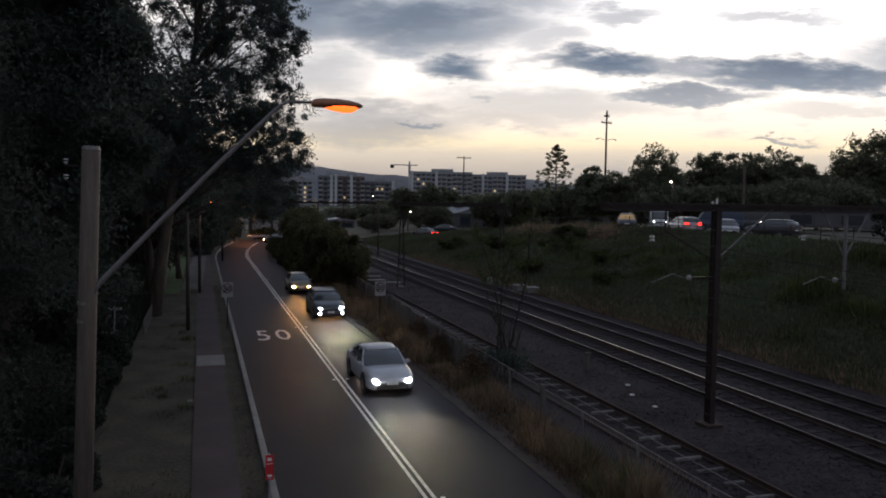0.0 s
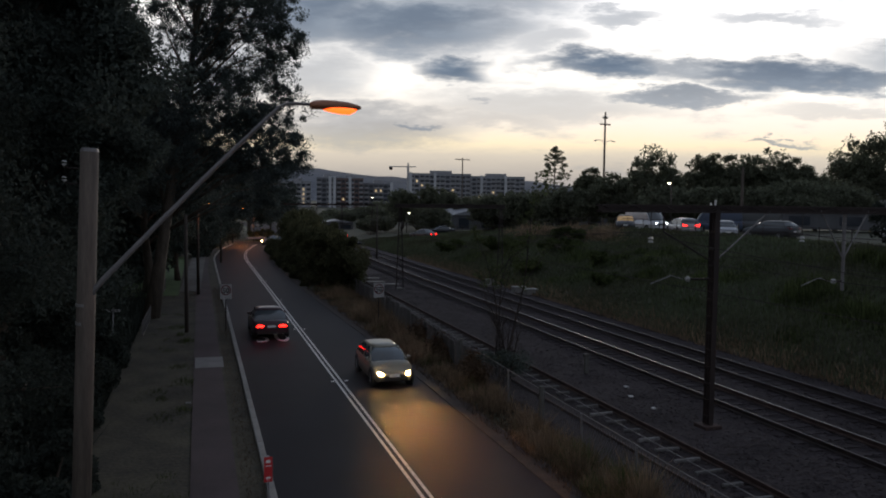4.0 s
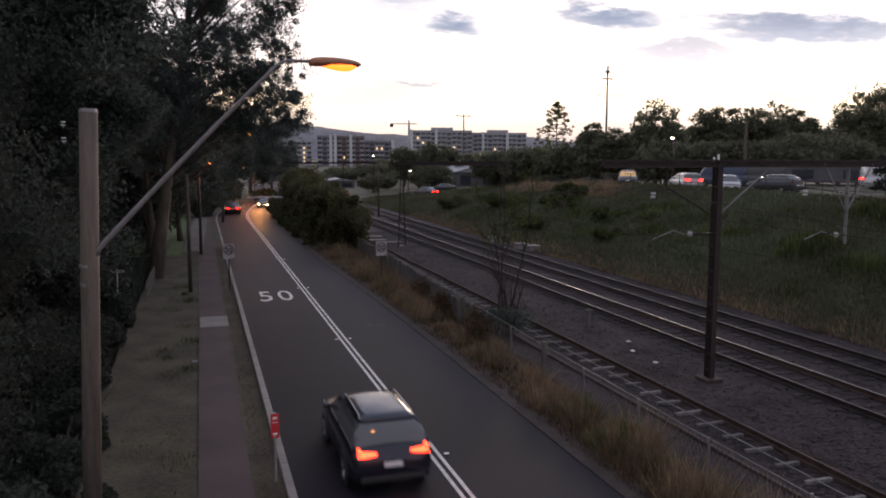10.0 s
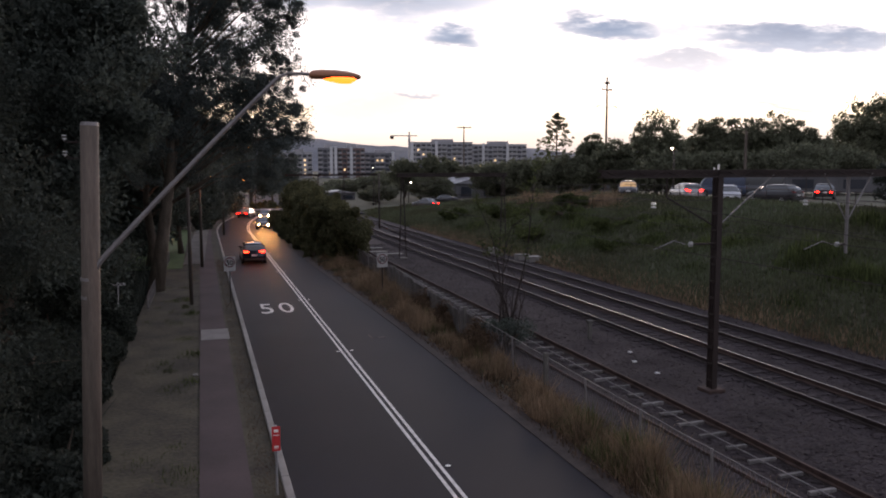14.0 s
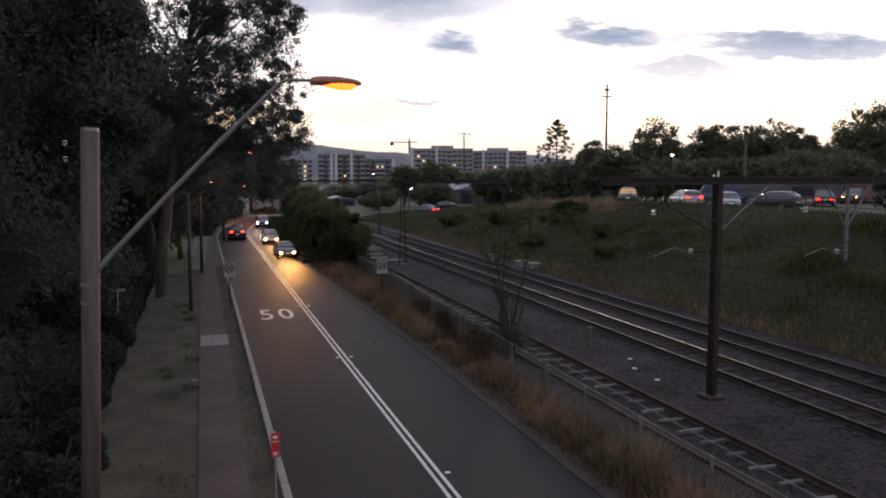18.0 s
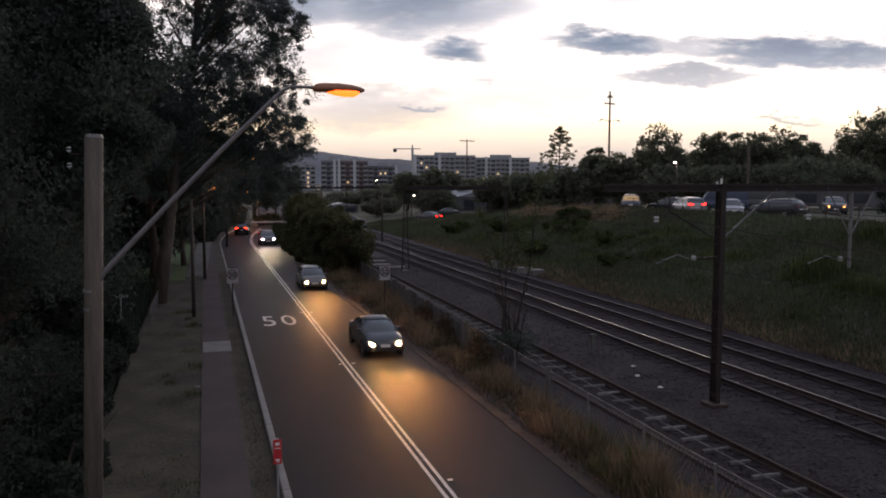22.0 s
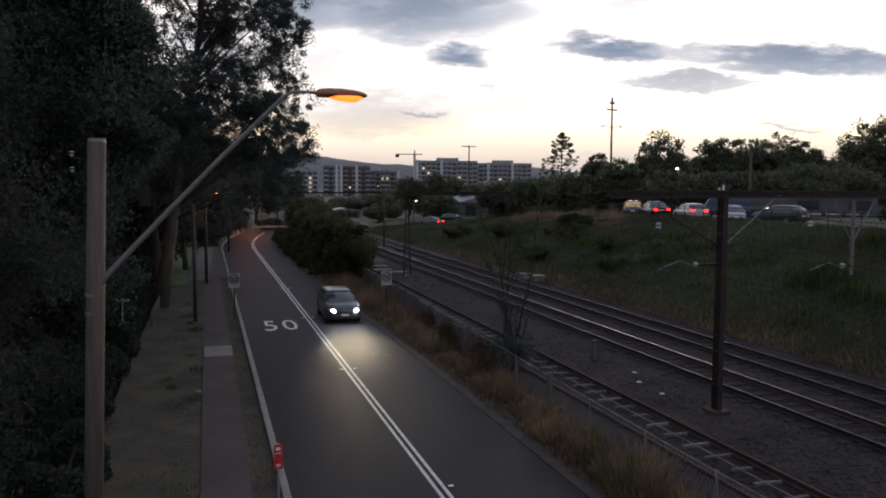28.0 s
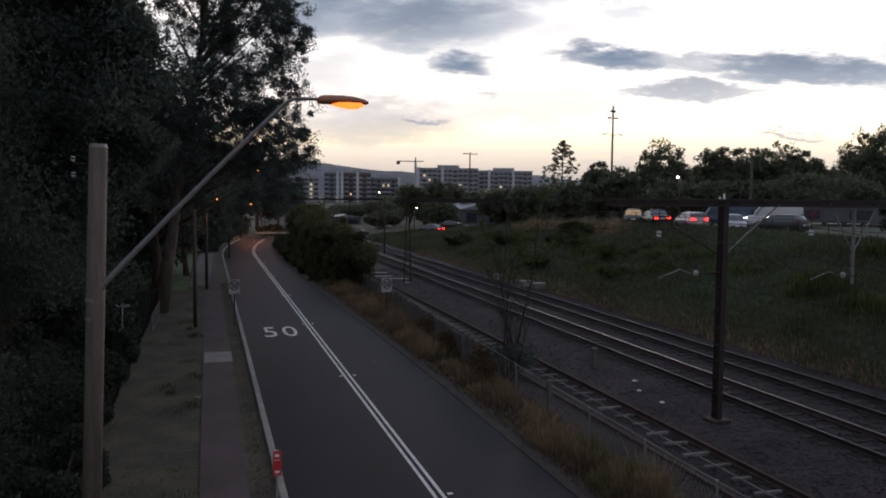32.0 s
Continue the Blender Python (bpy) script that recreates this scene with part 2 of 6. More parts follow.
M = dict(
    asphalt=material("asphalt", (0.0142, 0.0133, 0.0186), 0.66, spec=0.13, vary=0.22, scale=0.35, fine=45, bump=0.5, dist=0.006),
    path=material("path_asphalt", (0.060, 0.042, 0.044), 0.85, vary=0.3, scale=0.45, fine=30, bump=0.4, dist=0.006),
    concrete=material("concrete", (0.235, 0.225, 0.21), 0.85, vary=0.25, scale=1.4, fine=25, bump=0.3, dist=0.004, obj_random=0.12),
    old_concrete=material("stained_concrete", (0.125, 0.120, 0.110), 0.9, vary=0.4, scale=0.9, fine=12, bump=0.4, dist=0.006, obj_random=0.2),
    fence_board=material("stained_fence_board", (0.125, 0.120, 0.114), 0.9, vary=0.4, second=(0.058, 0.050, 0.046), scale=1.1, fine=10, bump=0.4, dist=0.006, obj_random=0.22, stretch=(2.5, 2.5, 0.6)),
    patch=material("patch_concrete", (0.20, 0.19, 0.185), 0.85, vary=0.2, scale=1.2, fine=25, bump=0.3, dist=0.004),
    line=material("road_paint", (0.62, 0.61, 0.60), 0.6, vary=0.25, scale=5, fine=50, bump=0.2, dist=0.002),
    earth=material("grassy_earth", (0.068, 0.074, 0.044), 0.95, vary=0.3, second=(0.050, 0.042, 0.030), scale=0.25, fine=6, bump=0.7, dist=0.04),
    verge=material("dry_verge", (0.060, 0.055, 0.035), 0.95, vary=0.35, second=(0.030, 0.025, 0.020), scale=0.7, fine=9, bump=0.7, dist=0.03),
    soil=material("dark_brown_soil", (0.046, 0.036, 0.031), 0.95, vary=0.4, second=(0.024, 0.019, 0.017), scale=1.6, fine=14, bump=0.8, dist=0.03),
    ballast=material("ballast", (0.053, 0.044, 0.046), 0.95, vary=0.32, scale=0.5, fine=14, bump=1.0, dist=0.04, island=0.16, spec=0.2),
    rail=material("rail_steel", (0.11, 0.095, 0.085), 0.40, metal=0.9, vary=0.2, scale=2, fine=30, bump=0.1, dist=0.001),
    rail_worn=material("worn_rail_steel", (0.060, 0.048, 0.045), 0.55, metal=0.6, vary=0.3, scale=1.5, fine=30, bump=0.1, dist=0.001),
    rust=material("rusty_steel", (0.052, 0.031, 0.025), 0.85, metal=0.0, vary=0.4, scale=3, fine=30, bump=0.3, dist=0.003),
    sleeper=material("sleeper", (0.155, 0.148, 0.142), 0.9, vary=0.25, scale=3, fine=25, bump=0.3, dist=0.004, obj_random=0.35),
    timber=material("weathered_timber", (0.110, 0.088, 0.072), 0.85, vary=0.3, scale=2.0, fine=14, bump=0.5, dist=0.006, stretch=(6, 6, 0.5)),
    dark_timber=material("dark_timber", (0.062, 0.050, 0.042), 0.85, vary=0.3, scale=2.0, fine=14, bump=0.5, dist=0.006, stretch=(6, 6, 0.5)),
    galv=material("galvanised_steel", (0.40, 0.40, 0.41), 0.5, metal=0.6, vary=0.15, scale=3, fine=30, bump=0.1, dist=0.002),
    dull_steel=material("dull_grey_steel", (0.20, 0.19, 0.19), 0.6, metal=0.4, vary=0.2, scale=3, fine=30, bump=0.1, dist=0.002),
    dark_steel=material("dark_painted_steel", (0.026, 0.016, 0.014), 0.7, metal=0.0, vary=0.3, scale=2, fine=20, bump=0.2, dist=0.003),
    bark=material("bark", (0.10, 0.080, 0.062), 0.95, vary=0.4, scale=1.5, fine=10, bump=0.9, dist=0.03, stretch=(3, 3, 0.7)),
    dark_bark=material("dark_twig_bark", (0.040, 0.031, 0.027), 0.95, vary=0.4, scale=1.5, fine=10, bump=0.5, dist=0.01),
    pale_bark=material("pale_bark", (0.24, 0.20, 0.165), 0.9, vary=0.35, scale=1.2, fine=8, bump=0.5, dist=0.02, stretch=(3, 3, 0.6)),
    leaf=material("eucalypt_leaf", (0.090, 0.110, 0.106), 0.8, vary=0.3, scale=0.6, fine=6, bump=0, island=0.35, spec=0.15, through_light=0.4),
    leaf_dark=material("dark_leaf", (0.080, 0.098, 0.086), 0.85, vary=0.3, scale=0.6, fine=6, bump=0, island=0.35, spec=0.1, through_light=0.35),
    # darkened copy of the leaf colour, with the deep shade painted in
    leaf_shaded=material("shade_dark_leaf", (0.050, 0.060, 0.051), 0.8, vary=0.3, scale=0.6, fine=6, bump=0, island=0.3, spec=0.1, through_light=0.3),
    leaf_bush=material("bush_leaf", (0.095, 0.098, 0.052), 0.85, vary=0.3, scale=0.8, fine=6, bump=0, island=0.4, spec=0.1, through_light=0.4),
    # distant leaves lightened, so that their colour carries the haze and glare
    leaf_hazy=material("hazy_far_leaf", (0.135, 0.145, 0.10), 0.85, vary=0.3, scale=0.3, fine=4, bump=0, island=0.4, spec=0.1, through_light=0.5),
    weed=material("weed_leaf", (0.075, 0.095, 0.036), 0.8, spec=0.15, vary=0.35, scale=0.3, fine=5, bump=0, island=0.45, through_light=0.4),
    straw=material("dry_grass", (0.19, 0.138, 0.088), 0.85, spec=0.15, vary=0.3, scale=0.5, fine=5, bump=0, island=0.4, through_light=0.3),
    tan_straw=material("tan_dry_grass", (0.250, 0.178, 0.116), 0.85, spec=0.15, vary=0.3, scale=0.5, fine=5, bump=0, island=0.45, through_light=0.35),
    dead_growth=material("dead_brown_growth", (0.105, 0.072, 0.048), 0.9, spec=0.1, vary=0.35, scale=0.5, fine=5, bump=0, island=0.45, through_light=0.3),
    grass=material("grass_blade", (0.090, 0.110, 0.066), 0.85, spec=0.1, vary=0.3, scale=0.12, fine=3, bump=0, second=(0.082, 0.082, 0.048), island=0.25, through_light=0.45),
    # lawn green raised in place of the park lamp's light
    lawn=material("lawn", (0.075, 0.125, 0.045), 0.9, vary=0.3, scale=0.8, fine=12, bump=0.6, dist=0.03),
    white=plain("white_sign", (0.78, 0.78, 0.76), 0.45),
    sign_face=material("grey_sign_face", (0.40, 0.40, 0.395), 0.5, vary=0.12, scale=3, fine=30, bump=0),
    fallen_leaf=material("fallen_leaf", (0.13, 0.085, 0.05), 0.9, vary=0.3, scale=1, fine=8, bump=0, island=0.5, spec=0.1),
    ring=plain("dark_red_ring", (0.11, 0.02, 0.024), 0.5),
    red=plain("red_sign", (0.55, 0.03, 0.035), 0.45),
    black=plain("black_paint", (0.02, 0.02, 0.02), 0.5),
    porcelain_grey=plain("grey_porcelain", (0.34, 0.34, 0.33), 0.4),
    ceramic=plain("white_porcelain", (0.75, 0.74, 0.70), 0.25),
    tyre=material("tyre_rubber", (0.02, 0.02, 0.02), 0.85, vary=0.2, scale=5, fine=40, bump=0.2, dist=0.003),
    rim=plain("alloy_rim", (0.45, 0.45, 0.46), 0.35, 0.8),
    # pane colour lightened to stand in for the sky it mirrors
    glass=plain("sky_toned_car_glass", (0.070, 0.082, 0.090), 0.06, 0.0, spec=0.9),
    cabin_glow=plain("lit_car_cabin", (0.5, 0.4, 0.2), 0.2, emit=(1.0, 0.50, 0.13), s=0.13),
    trim=plain("black_trim", (0.025, 0.025, 0.026), 0.5),
    head_cool=plain("headlight_cool", (0.9, 0.9, 0.9), 0.2, emit=(0.80, 0.90, 1.0), s=90),
    head_warm=plain("headlight_warm", (0.9, 0.85, 0.7), 0.2, emit=(1.0, 0.62, 0.25), s=90),
    head_dim_white=plain("dim_white_headlight", (0.9, 0.9, 0.9), 0.2, emit=(0.9, 0.95, 1.0), s=14),
    head_dim_amber=plain("dim_amber_headlight", (0.9, 0.8, 0.6), 0.2, emit=(1.0, 0.30, 0.05), s=9),
    beam_cool=plain("cool_projector", (0.9, 0.9, 0.9), 0.2, emit=(1.0, 0.90, 0.66), s=105000),
    beam_warm=plain("warm_projector", (0.9, 0.85, 0.7), 0.2, emit=(1.0, 0.42, 0.12), s=180000),
    tail=plain("tail_light", (0.5, 0.02, 0.02), 0.25, emit=(1.0, 0.014, 0.008), s=8),
    tail_hot=plain("brake_light", (0.5, 0.02, 0.02), 0.25, emit=(1.0, 0.028, 0.010), s=9),
    tail_off=plain("unlit_tail_light", (0.20, 0.012, 0.012), 0.25),
    head_off=plain("unlit_headlight", (0.5, 0.5, 0.5), 0.15),
    amber=plain("sodium_lamp_glow", (0.9, 0.5, 0.2), 0.3, emit=(1.0, 0.085, 0.008), s=3.6),
    amber_far=plain("far_sodium_glow", (0.9, 0.5, 0.2), 0.3, emit=(1.0, 0.20, 0.025), s=9),
    lamp_white=plain("white_lamp_glow", (0.9, 0.9, 0.8), 0.3, emit=(1.0, 0.86, 0.62), s=12),
    # housing base tinted orange to imitate the sodium glow on it
    housing_lamplit=material("lamplit_lamp_housing", (0.36, 0.15, 0.08), 0.4, vary=0.15, scale=6, fine=30, bump=0.05, dist=0.002),
    render_pale=material("pale_render", (0.36, 0.37, 0.40), 0.85, vary=0.12, scale=0.2, fine=3, bump=0.1, dist=0.01),
    render_white=material("white_render", (0.58, 0.59, 0.61), 0.85, vary=0.1, scale=0.2, fine=3, bump=0.1, dist=0.01),
    render_grey=material("grey_cladding", (0.17, 0.18, 0.205), 0.8, vary=0.15, scale=0.2, fine=3, bump=0.1, dist=0.01),
    brick_red=material("red_brick_cladding", (0.19, 0.125, 0.115), 0.85, vary=0.2, scale=0.3, fine=4, bump=0.2, dist=0.01),
    window=plain("dark_window", (0.035, 0.042, 0.055), 0.12),
    window_lit=plain("lit_window", (0.6, 0.5, 0.3), 0.3, emit=(1.0, 0.72, 0.38), s=0.6),
    slab=material("balcony_slab", (0.33, 0.33, 0.345), 0.8, vary=0.15, scale=0.5, fine=5, bump=0.1, dist=0.01),
    # hill colour paled to blue-grey in place of haze over the woods
    hill=material("hazy_wooded_hill", (0.13, 0.14, 0.16), 0.95, vary=0.3, scale=0.006, fine=0.05, bump=0.6, dist=6.0),
    shed_wall=material("shed_wall", (0.11, 0.112, 0.12), 0.85, vary=0.2, scale=0.4, fine=6, bump=0.15, dist=0.006, stretch=(3, 3, 0.4)),
    shed_roof=material("pale_metal_roof", (0.24, 0.245, 0.26), 0.45, vary=0.12, scale=0.5, fine=8, bump=0.1, dist=0.004),
)
PAINT = {n: plain("car_paint_" + n, c, 0.20 if "gloss" in n else 0.28, 0.6 if "gloss" in n else 0.25, spec=0.9 if "gloss" in n else 0.6) for n, c in dict(gloss_black=(0.032, 0.035, 0.050), white=(0.55, 0.56, 0.58), shaded_white=(0.36, 0.37, 0.39), black=(0.02, 0.021, 0.024),
         grey=(0.070, 0.076, 0.084), blue=(0.05, 0.07, 0.12), maroon=(0.052, 0.026, 0.034), gold=(0.26, 0.24, 0.19), pewter=(0.20, 0.20, 0.195)).items()}


# ---- mesh helpers ----
def part(name, bm, mat, parent=None, label="", smooth=False):
    """One mesh object from a bmesh, under a thing or a part."""
    me = bpy.data.meshes.new(name)
    bm.to_mesh(me)
    bm.free()
    return mesh_part(name, me, mat, parent, label, smooth)


def mesh_part(name, me, mat, parent=None, label="", smooth=False):
    for x in (mat if isinstance(mat, (list, tuple)) else [mat]):
        me.materials.append(x)
    if smooth:
        for f in me.polygons:
            f.use_smooth = True
    ob = new(name, me)
    if parent:
        ob.parent = parent
    if label:
        ob["label"] = label
    return ob


def share(name, me, parent, m):
    """A piece on a shared mesh."""
    ob = new(name, me)
    ob.parent = parent
    ob.matrix_basis = m
    return ob


def thing(name, label, category, x=0.0, y=0.0, z=0.0, rz=0.0, group="", kind=""):
    e = tagged(new(name), label, category, group, kind)
    e.matrix_basis = pose(x, y, z, 0, 0, rz)
    return e


def box(bm, x0, x1, y0, y1, z0, z1, bevel=0.0, m=None):
    r = bmesh.ops.create_cube(bm, size=1.0)
    vs = r["verts"]
    for v in vs:
        v.co = Vector((x0 + (v.co.x + 0.5) * (x1 - x0), y0 + (v.co.y + 0.5) * (y1 - y0), z0 + (v.co.z + 0.5) * (z1 - z0)))
    if bevel:
        es = {e for v in vs for e in v.link_edges}
        vs = bmesh.ops.bevel(bm, geom=list(es), offset=bevel, segments=2, affect="EDGES", profile=0.5)["verts"]
    if m:
        bmesh.ops.transform(bm, matrix=m, verts=vs)
    return bm


def tube(bm, a, b, r0, r1=None, n=10, caps=True):
    a, b = Vector(a), Vector(b)
    r1 = r0 if r1 is None else r1
    q = (b - a).to_track_quat("Z", "Y")
    rings = []
    for p, r in ((a, r0), (b, r1)):
        rings.append([bm.verts.new(p + q @ Vector((r * math.cos(k * math.tau / n), r * math.sin(k * math.tau / n), 0))) for k in range(n)])
    for k in range(n):
        bm.faces.new((rings[0][k], rings[0][(k + 1) % n], rings[1][(k + 1) % n], rings[1][k]))
    if caps:
        bm.faces.new(rings[0][::-1]), bm.faces.new(rings[1])
    return bm


def pipe(bm, pts, radii, n=8):
    """A bent, tapering tube through the points."""
    pts = [Vector(p) for p in pts]
    rings = []
    for i, p in enumerate(pts):
        d = (pts[min(i + 1, len(pts) - 1)] - pts[max(i - 1, 0)]).normalized()
        q = d.to_track_quat("Z", "Y")
        rings.append([bm.verts.new(p + q @ Vector((radii[i] * math.cos(k * math.tau / n), radii[i] * math.sin(k * math.tau / n), 0))) for k in range(n)])
    for a, b in zip(rings, rings[1:]):
        off = min(range(n), key=lambda s: sum((a[k].co - b[(k + s) % n].co).length for k in range(0, n, 2)))
        for k in range(n):
            bm.faces.new((a[k], a[(k + 1) % n], b[(k + 1 + off) % n], b[(k + off) % n]))
    bm.faces.new(rings[0][::-1]), bm.faces.new(rings[-1])
    return bm


def loft(bm, sections, close=True, caps=True):
    """Skin equal-length loops of points."""
    rows = [[bm.verts.new(p) for p in s] for s in sections]
    n = len(rows[0])
    for a, b in zip(rows, rows[1:]):
        for k in range(n if close else n - 1):
            bm.faces.new((a[k], a[(k + 1) % n], b[(k + 1) % n], b[k]))
    if caps and close:
        bm.faces.new(rows[0][::-1]), bm.faces.new(rows[-1])
    return bm


def quads_mesh(name, centers, ax, ay):
    """Many small quads: centre, half-axes."""
    n = len(centers)
    v = np.empty((n, 4, 3), np.float32)
    v[:, 0], v[:, 1], v[:, 2], v[:, 3] = centers - ax - ay, centers + ax - ay * 0.6, centers + ax * 0.7 + ay, centers - ax + ay * 0.8
    me = bpy.data.meshes.new(name)
    me.vertices.add(4 * n), me.loops.add(4 * n), me.polygons.add(n)
    me.vertices.foreach_set("co", v.ravel())
    me.loops.foreach_set("vertex_index", np.arange(4 * n, dtype=np.int32))
    me.polygons.foreach_set("loop_start", np.arange(0, 4 * n, 4, dtype=np.int32))
    me.update()
    return me


def leaf_mesh(name, centers, ax, ay):
    """Many pointed leaves or blades, one triangle each: centre, half-axes (ax runs to the tip)."""
    n = len(centers)
    v = np.empty((n, 3, 3), np.float32)
    v[:, 0], v[:, 1], v[:, 2] = centers - ax * 0.9 - ay * 1.1, centers - ax * 0.6 + ay * 1.2, centers + ax * 1.3
    me = bpy.data.meshes.new(name)
    me.vertices.add(3 * n), me.loops.add(3 * n), me.polygons.add(n)
    me.vertices.foreach_set("co", v.ravel())
    me.loops.foreach_set("vertex_index", np.arange(3 * n, dtype=np.int32))
    me.polygons.foreach_set("loop_start", np.arange(0, 3 * n, 3, dtype=np.int32))
    me.update()
    return me


def rand_dirs(rng, n):
    d = rng.normal(size=(n, 3))
    return d / np.linalg.norm(d, axis=1, keepdims=True)


def leaf_cloud(rng, clumps, per, size, droop=0.3, flat=1.0):
    """Leaves round clump centres (x, y, z, radius): centres and half-axes."""
    c = np.repeat(np.array([k[:3] for k in clumps]), per, axis=0)
    r = np.repeat(np.array([k[3] for k in clumps]), per)
    n = len(c)
    d = rand_dirs(rng, n) * (rng.random(n) ** 0.45)[:, None] * r[:, None]
    d[:, 2] *= flat
    s = size * (0.6 + 0.8 * rng.random(n))
    ax = rand_dirs(rng, n)
    ax[:, 2] -= droop
    ax /= np.linalg.norm(ax, axis=1, keepdims=True)
    ay = np.cross(ax, rand_dirs(rng, n))
    ay /= np.linalg.norm(ay, axis=1, keepdims=True) + 1e-6
    return c + d, ax * s[:, None], ay * s[:, None] * 0.42


# ---- the lie of the land ----
def bend(y):
    """How far the road has swung towards the rails at y."""
    return 0.0 if y < 85 else (y - 85) ** 2 / 310


def lerp(x, a, b, p, q):
    t = min(1.0, max(0.0, (x - a) / (b - a)))
    return p + (q - p) * t * t * (3 - 2 * t)


def crest(y):
    return lerp(y, 60, 135, 4.4, 1.2)


def land(x, y):
    """Height of the ground."""
    h = 0.0
    if x > 23.0:
        up = 36.5 + 0.02 * (y - 50)
        t = min(1.0, (x - 23.0) / (up - 23.0))
        h = (crest(y) - lerp(x, up + 0.6, up + 2.6, 0, 0.3)) * (t ** 0.9) + 0.12 * math.sin(x * 1.3 + y * 0.4) * (t * (1 - t) * 4)
    elif x < -0.4:
        h = -0.02 - 0.35 * min(1, (-0.4 - x) / 6.0)
    return h


# ---- ground, road, footpath ----
def grid_mesh(name, xs, ys, zf):
    me = bpy.data.meshes.new(name)
    nx = len(xs)
    vs = [(x, y, zf(x, y)) for y in ys for x in xs]
    fs = [(j * nx + i, j * nx + i + 1, (j + 1) * nx + i + 1, (j + 1) * nx + i) for j in range(len(ys) - 1) for i in range(nx - 1)]
    me.from_pydata(vs, [], fs)
    return me


def steps(*spans):
    out = []
    for a, b, d in spans:
        n = max(1, round((b - a) / d))
        out += [a + (b - a) * k / n for k in range(n)]
    return out + [spans[-1][1]]


def structure(ob, label, category):
    return tagged(ob, label, category, kind="structure")


def build_ground():
    xs = steps((-4000, -400, 900), (-400, -60, 60), (-60, -4, 4), (-4, -0.4, 0.6), (-0.4, 23, 3.9), (23, 38, 0.75), (38, 120, 6), (120, 400, 60), (400, 4500, 800))
    ys = steps((-300, -20, 40), (-20, 10, 5), (10, 140, 1.5), (140, 300, 12), (300, 4800, 500))
    me = grid_mesh("ground", xs, ys, lambda x, y: land(x, y) - 0.06)
    structure(mesh_part("ground", me, M["earth"], smooth=True), "dusky earth and rough grass ground", "ground")


def strip(x0f, x1f, ys, z=0.0, thick=0.06):
    """A slab along the road between two edges."""
    bm = bmesh.new()
    loft(bm, [[(x0f(y), y, z - thick), (x1f(y), y, z - thick), (x1f(y), y, z), (x0f(y), y, z)] for y in ys])
    bmesh.ops.recalc_face_normals(bm, faces=bm.faces)
    return bm


ROAD_YS = steps((-120, 10, 10), (10, 80, 2.5), (80, 116, 3))


def road_right(y):
    return bend(y) + lerp(y, 26, 64, 8.03, 7.40)


def build_road():
    road = structure(part("road", strip(lambda y: 1.64 + bend(y), road_right, ROAD_YS, 0.0, 0.05), M["asphalt"]), "worn dark asphalt two-lane road", "road")
    for off in (4.86, 5.05):
        part("centre_line", strip(lambda y: off - 0.042 + bend(y), lambda y: off + 0.042 + bend(y), ROAD_YS, 0.006, 0.004), M["line"], road, "white painted centre line")
    # past the bushes the road swings sharply towards the rails and over a level crossing
    bm = bmesh.new()
    loft(bm, [[(x, 114.6, -0.05), (x, 122.2, -0.05), (x, 122.2, z), (x, 114.6, z)] for x, z in ((5.6, 0.003), (11.0, 0.003), (11.4, 0.235), (27.0, 0.235))])
    bmesh.ops.recalc_face_normals(bm, faces=bm.faces)
    part("crossing", bm, M["asphalt"], road)
    # raised reflectors in pairs beside the centre lines
    bm = bmesh.new()
    box(bm, -0.06, 0.06, -0.045, 0.045, 0.0, 0.018, 0.008)
    first = part("road_reflector", bm, M["white"], road)
    first.matrix_basis = pose(4.72, 12, 0.004)
    for y in range(12, 110, 12):
        for x in (4.72, 5.23):
            if (x, y) != (4.72, 12):
                share("road_reflector", first.data, road, pose(x + bend(y), y + 4.5, 0.004))
    # kerb stones along the footpath side
    bm = bmesh.new()
    box(bm, -0.09, 0.09, -1.19, 1.19, -0.1, 0.11, 0.025)
    kerb = thing("kerb", "pale worn concrete kerb stones beside the road", "kerb", kind="structure")
    stone = part("kerb_stone", bm, M["concrete"], kerb)
    stone.matrix_basis = pose(1.57, -6, 0)
    for k in range(1, 51):
        y = -6 + 2.4 * k
        dx = (bend(y + 1) - bend(y - 1)) / 2
        share("kerb_stone", stone.data, kerb, pose(1.57 + bend(y), y, 0, 0, 0, -math.degrees(math.atan(dx))))
    # right-hand edge: broken bitumen and dirt
    structure(part("shoulder", strip(lambda y: road_right(y) - 0.08, lambda y: road_right(y) + 0.55, ROAD_YS, 0.02, 0.06), M["soil"]), "dark gravelly dirt shoulder at the road edge", "shoulder")


def flat_text(name, body, size, sx, mat, parent, m, depth=0.002, bold=0.0):
    cu = bpy.data.curves.new(name, "FONT")
    cu.body, cu.size, cu.extrude, cu.align_x, cu.align_y = body, size, depth, "CENTER", "CENTER"
    cu.resolution_u = 4
    cu.offset = size * bold
    ob = bpy.data.objects.new(name, cu)
    scene.collection.objects.link(ob)
    bpy.context.view_layer.update()
    me = bpy.data.meshes.new_from_object(ob.evaluated_get(bpy.context.evaluated_depsgraph_get()))
    bpy.data.objects.remove(ob)
    me.transform(Matrix.Diagonal((sx, 1, 1, 1)))
    o = mesh_part(name, me, mat, parent)
    o.matrix_basis = m
    return o


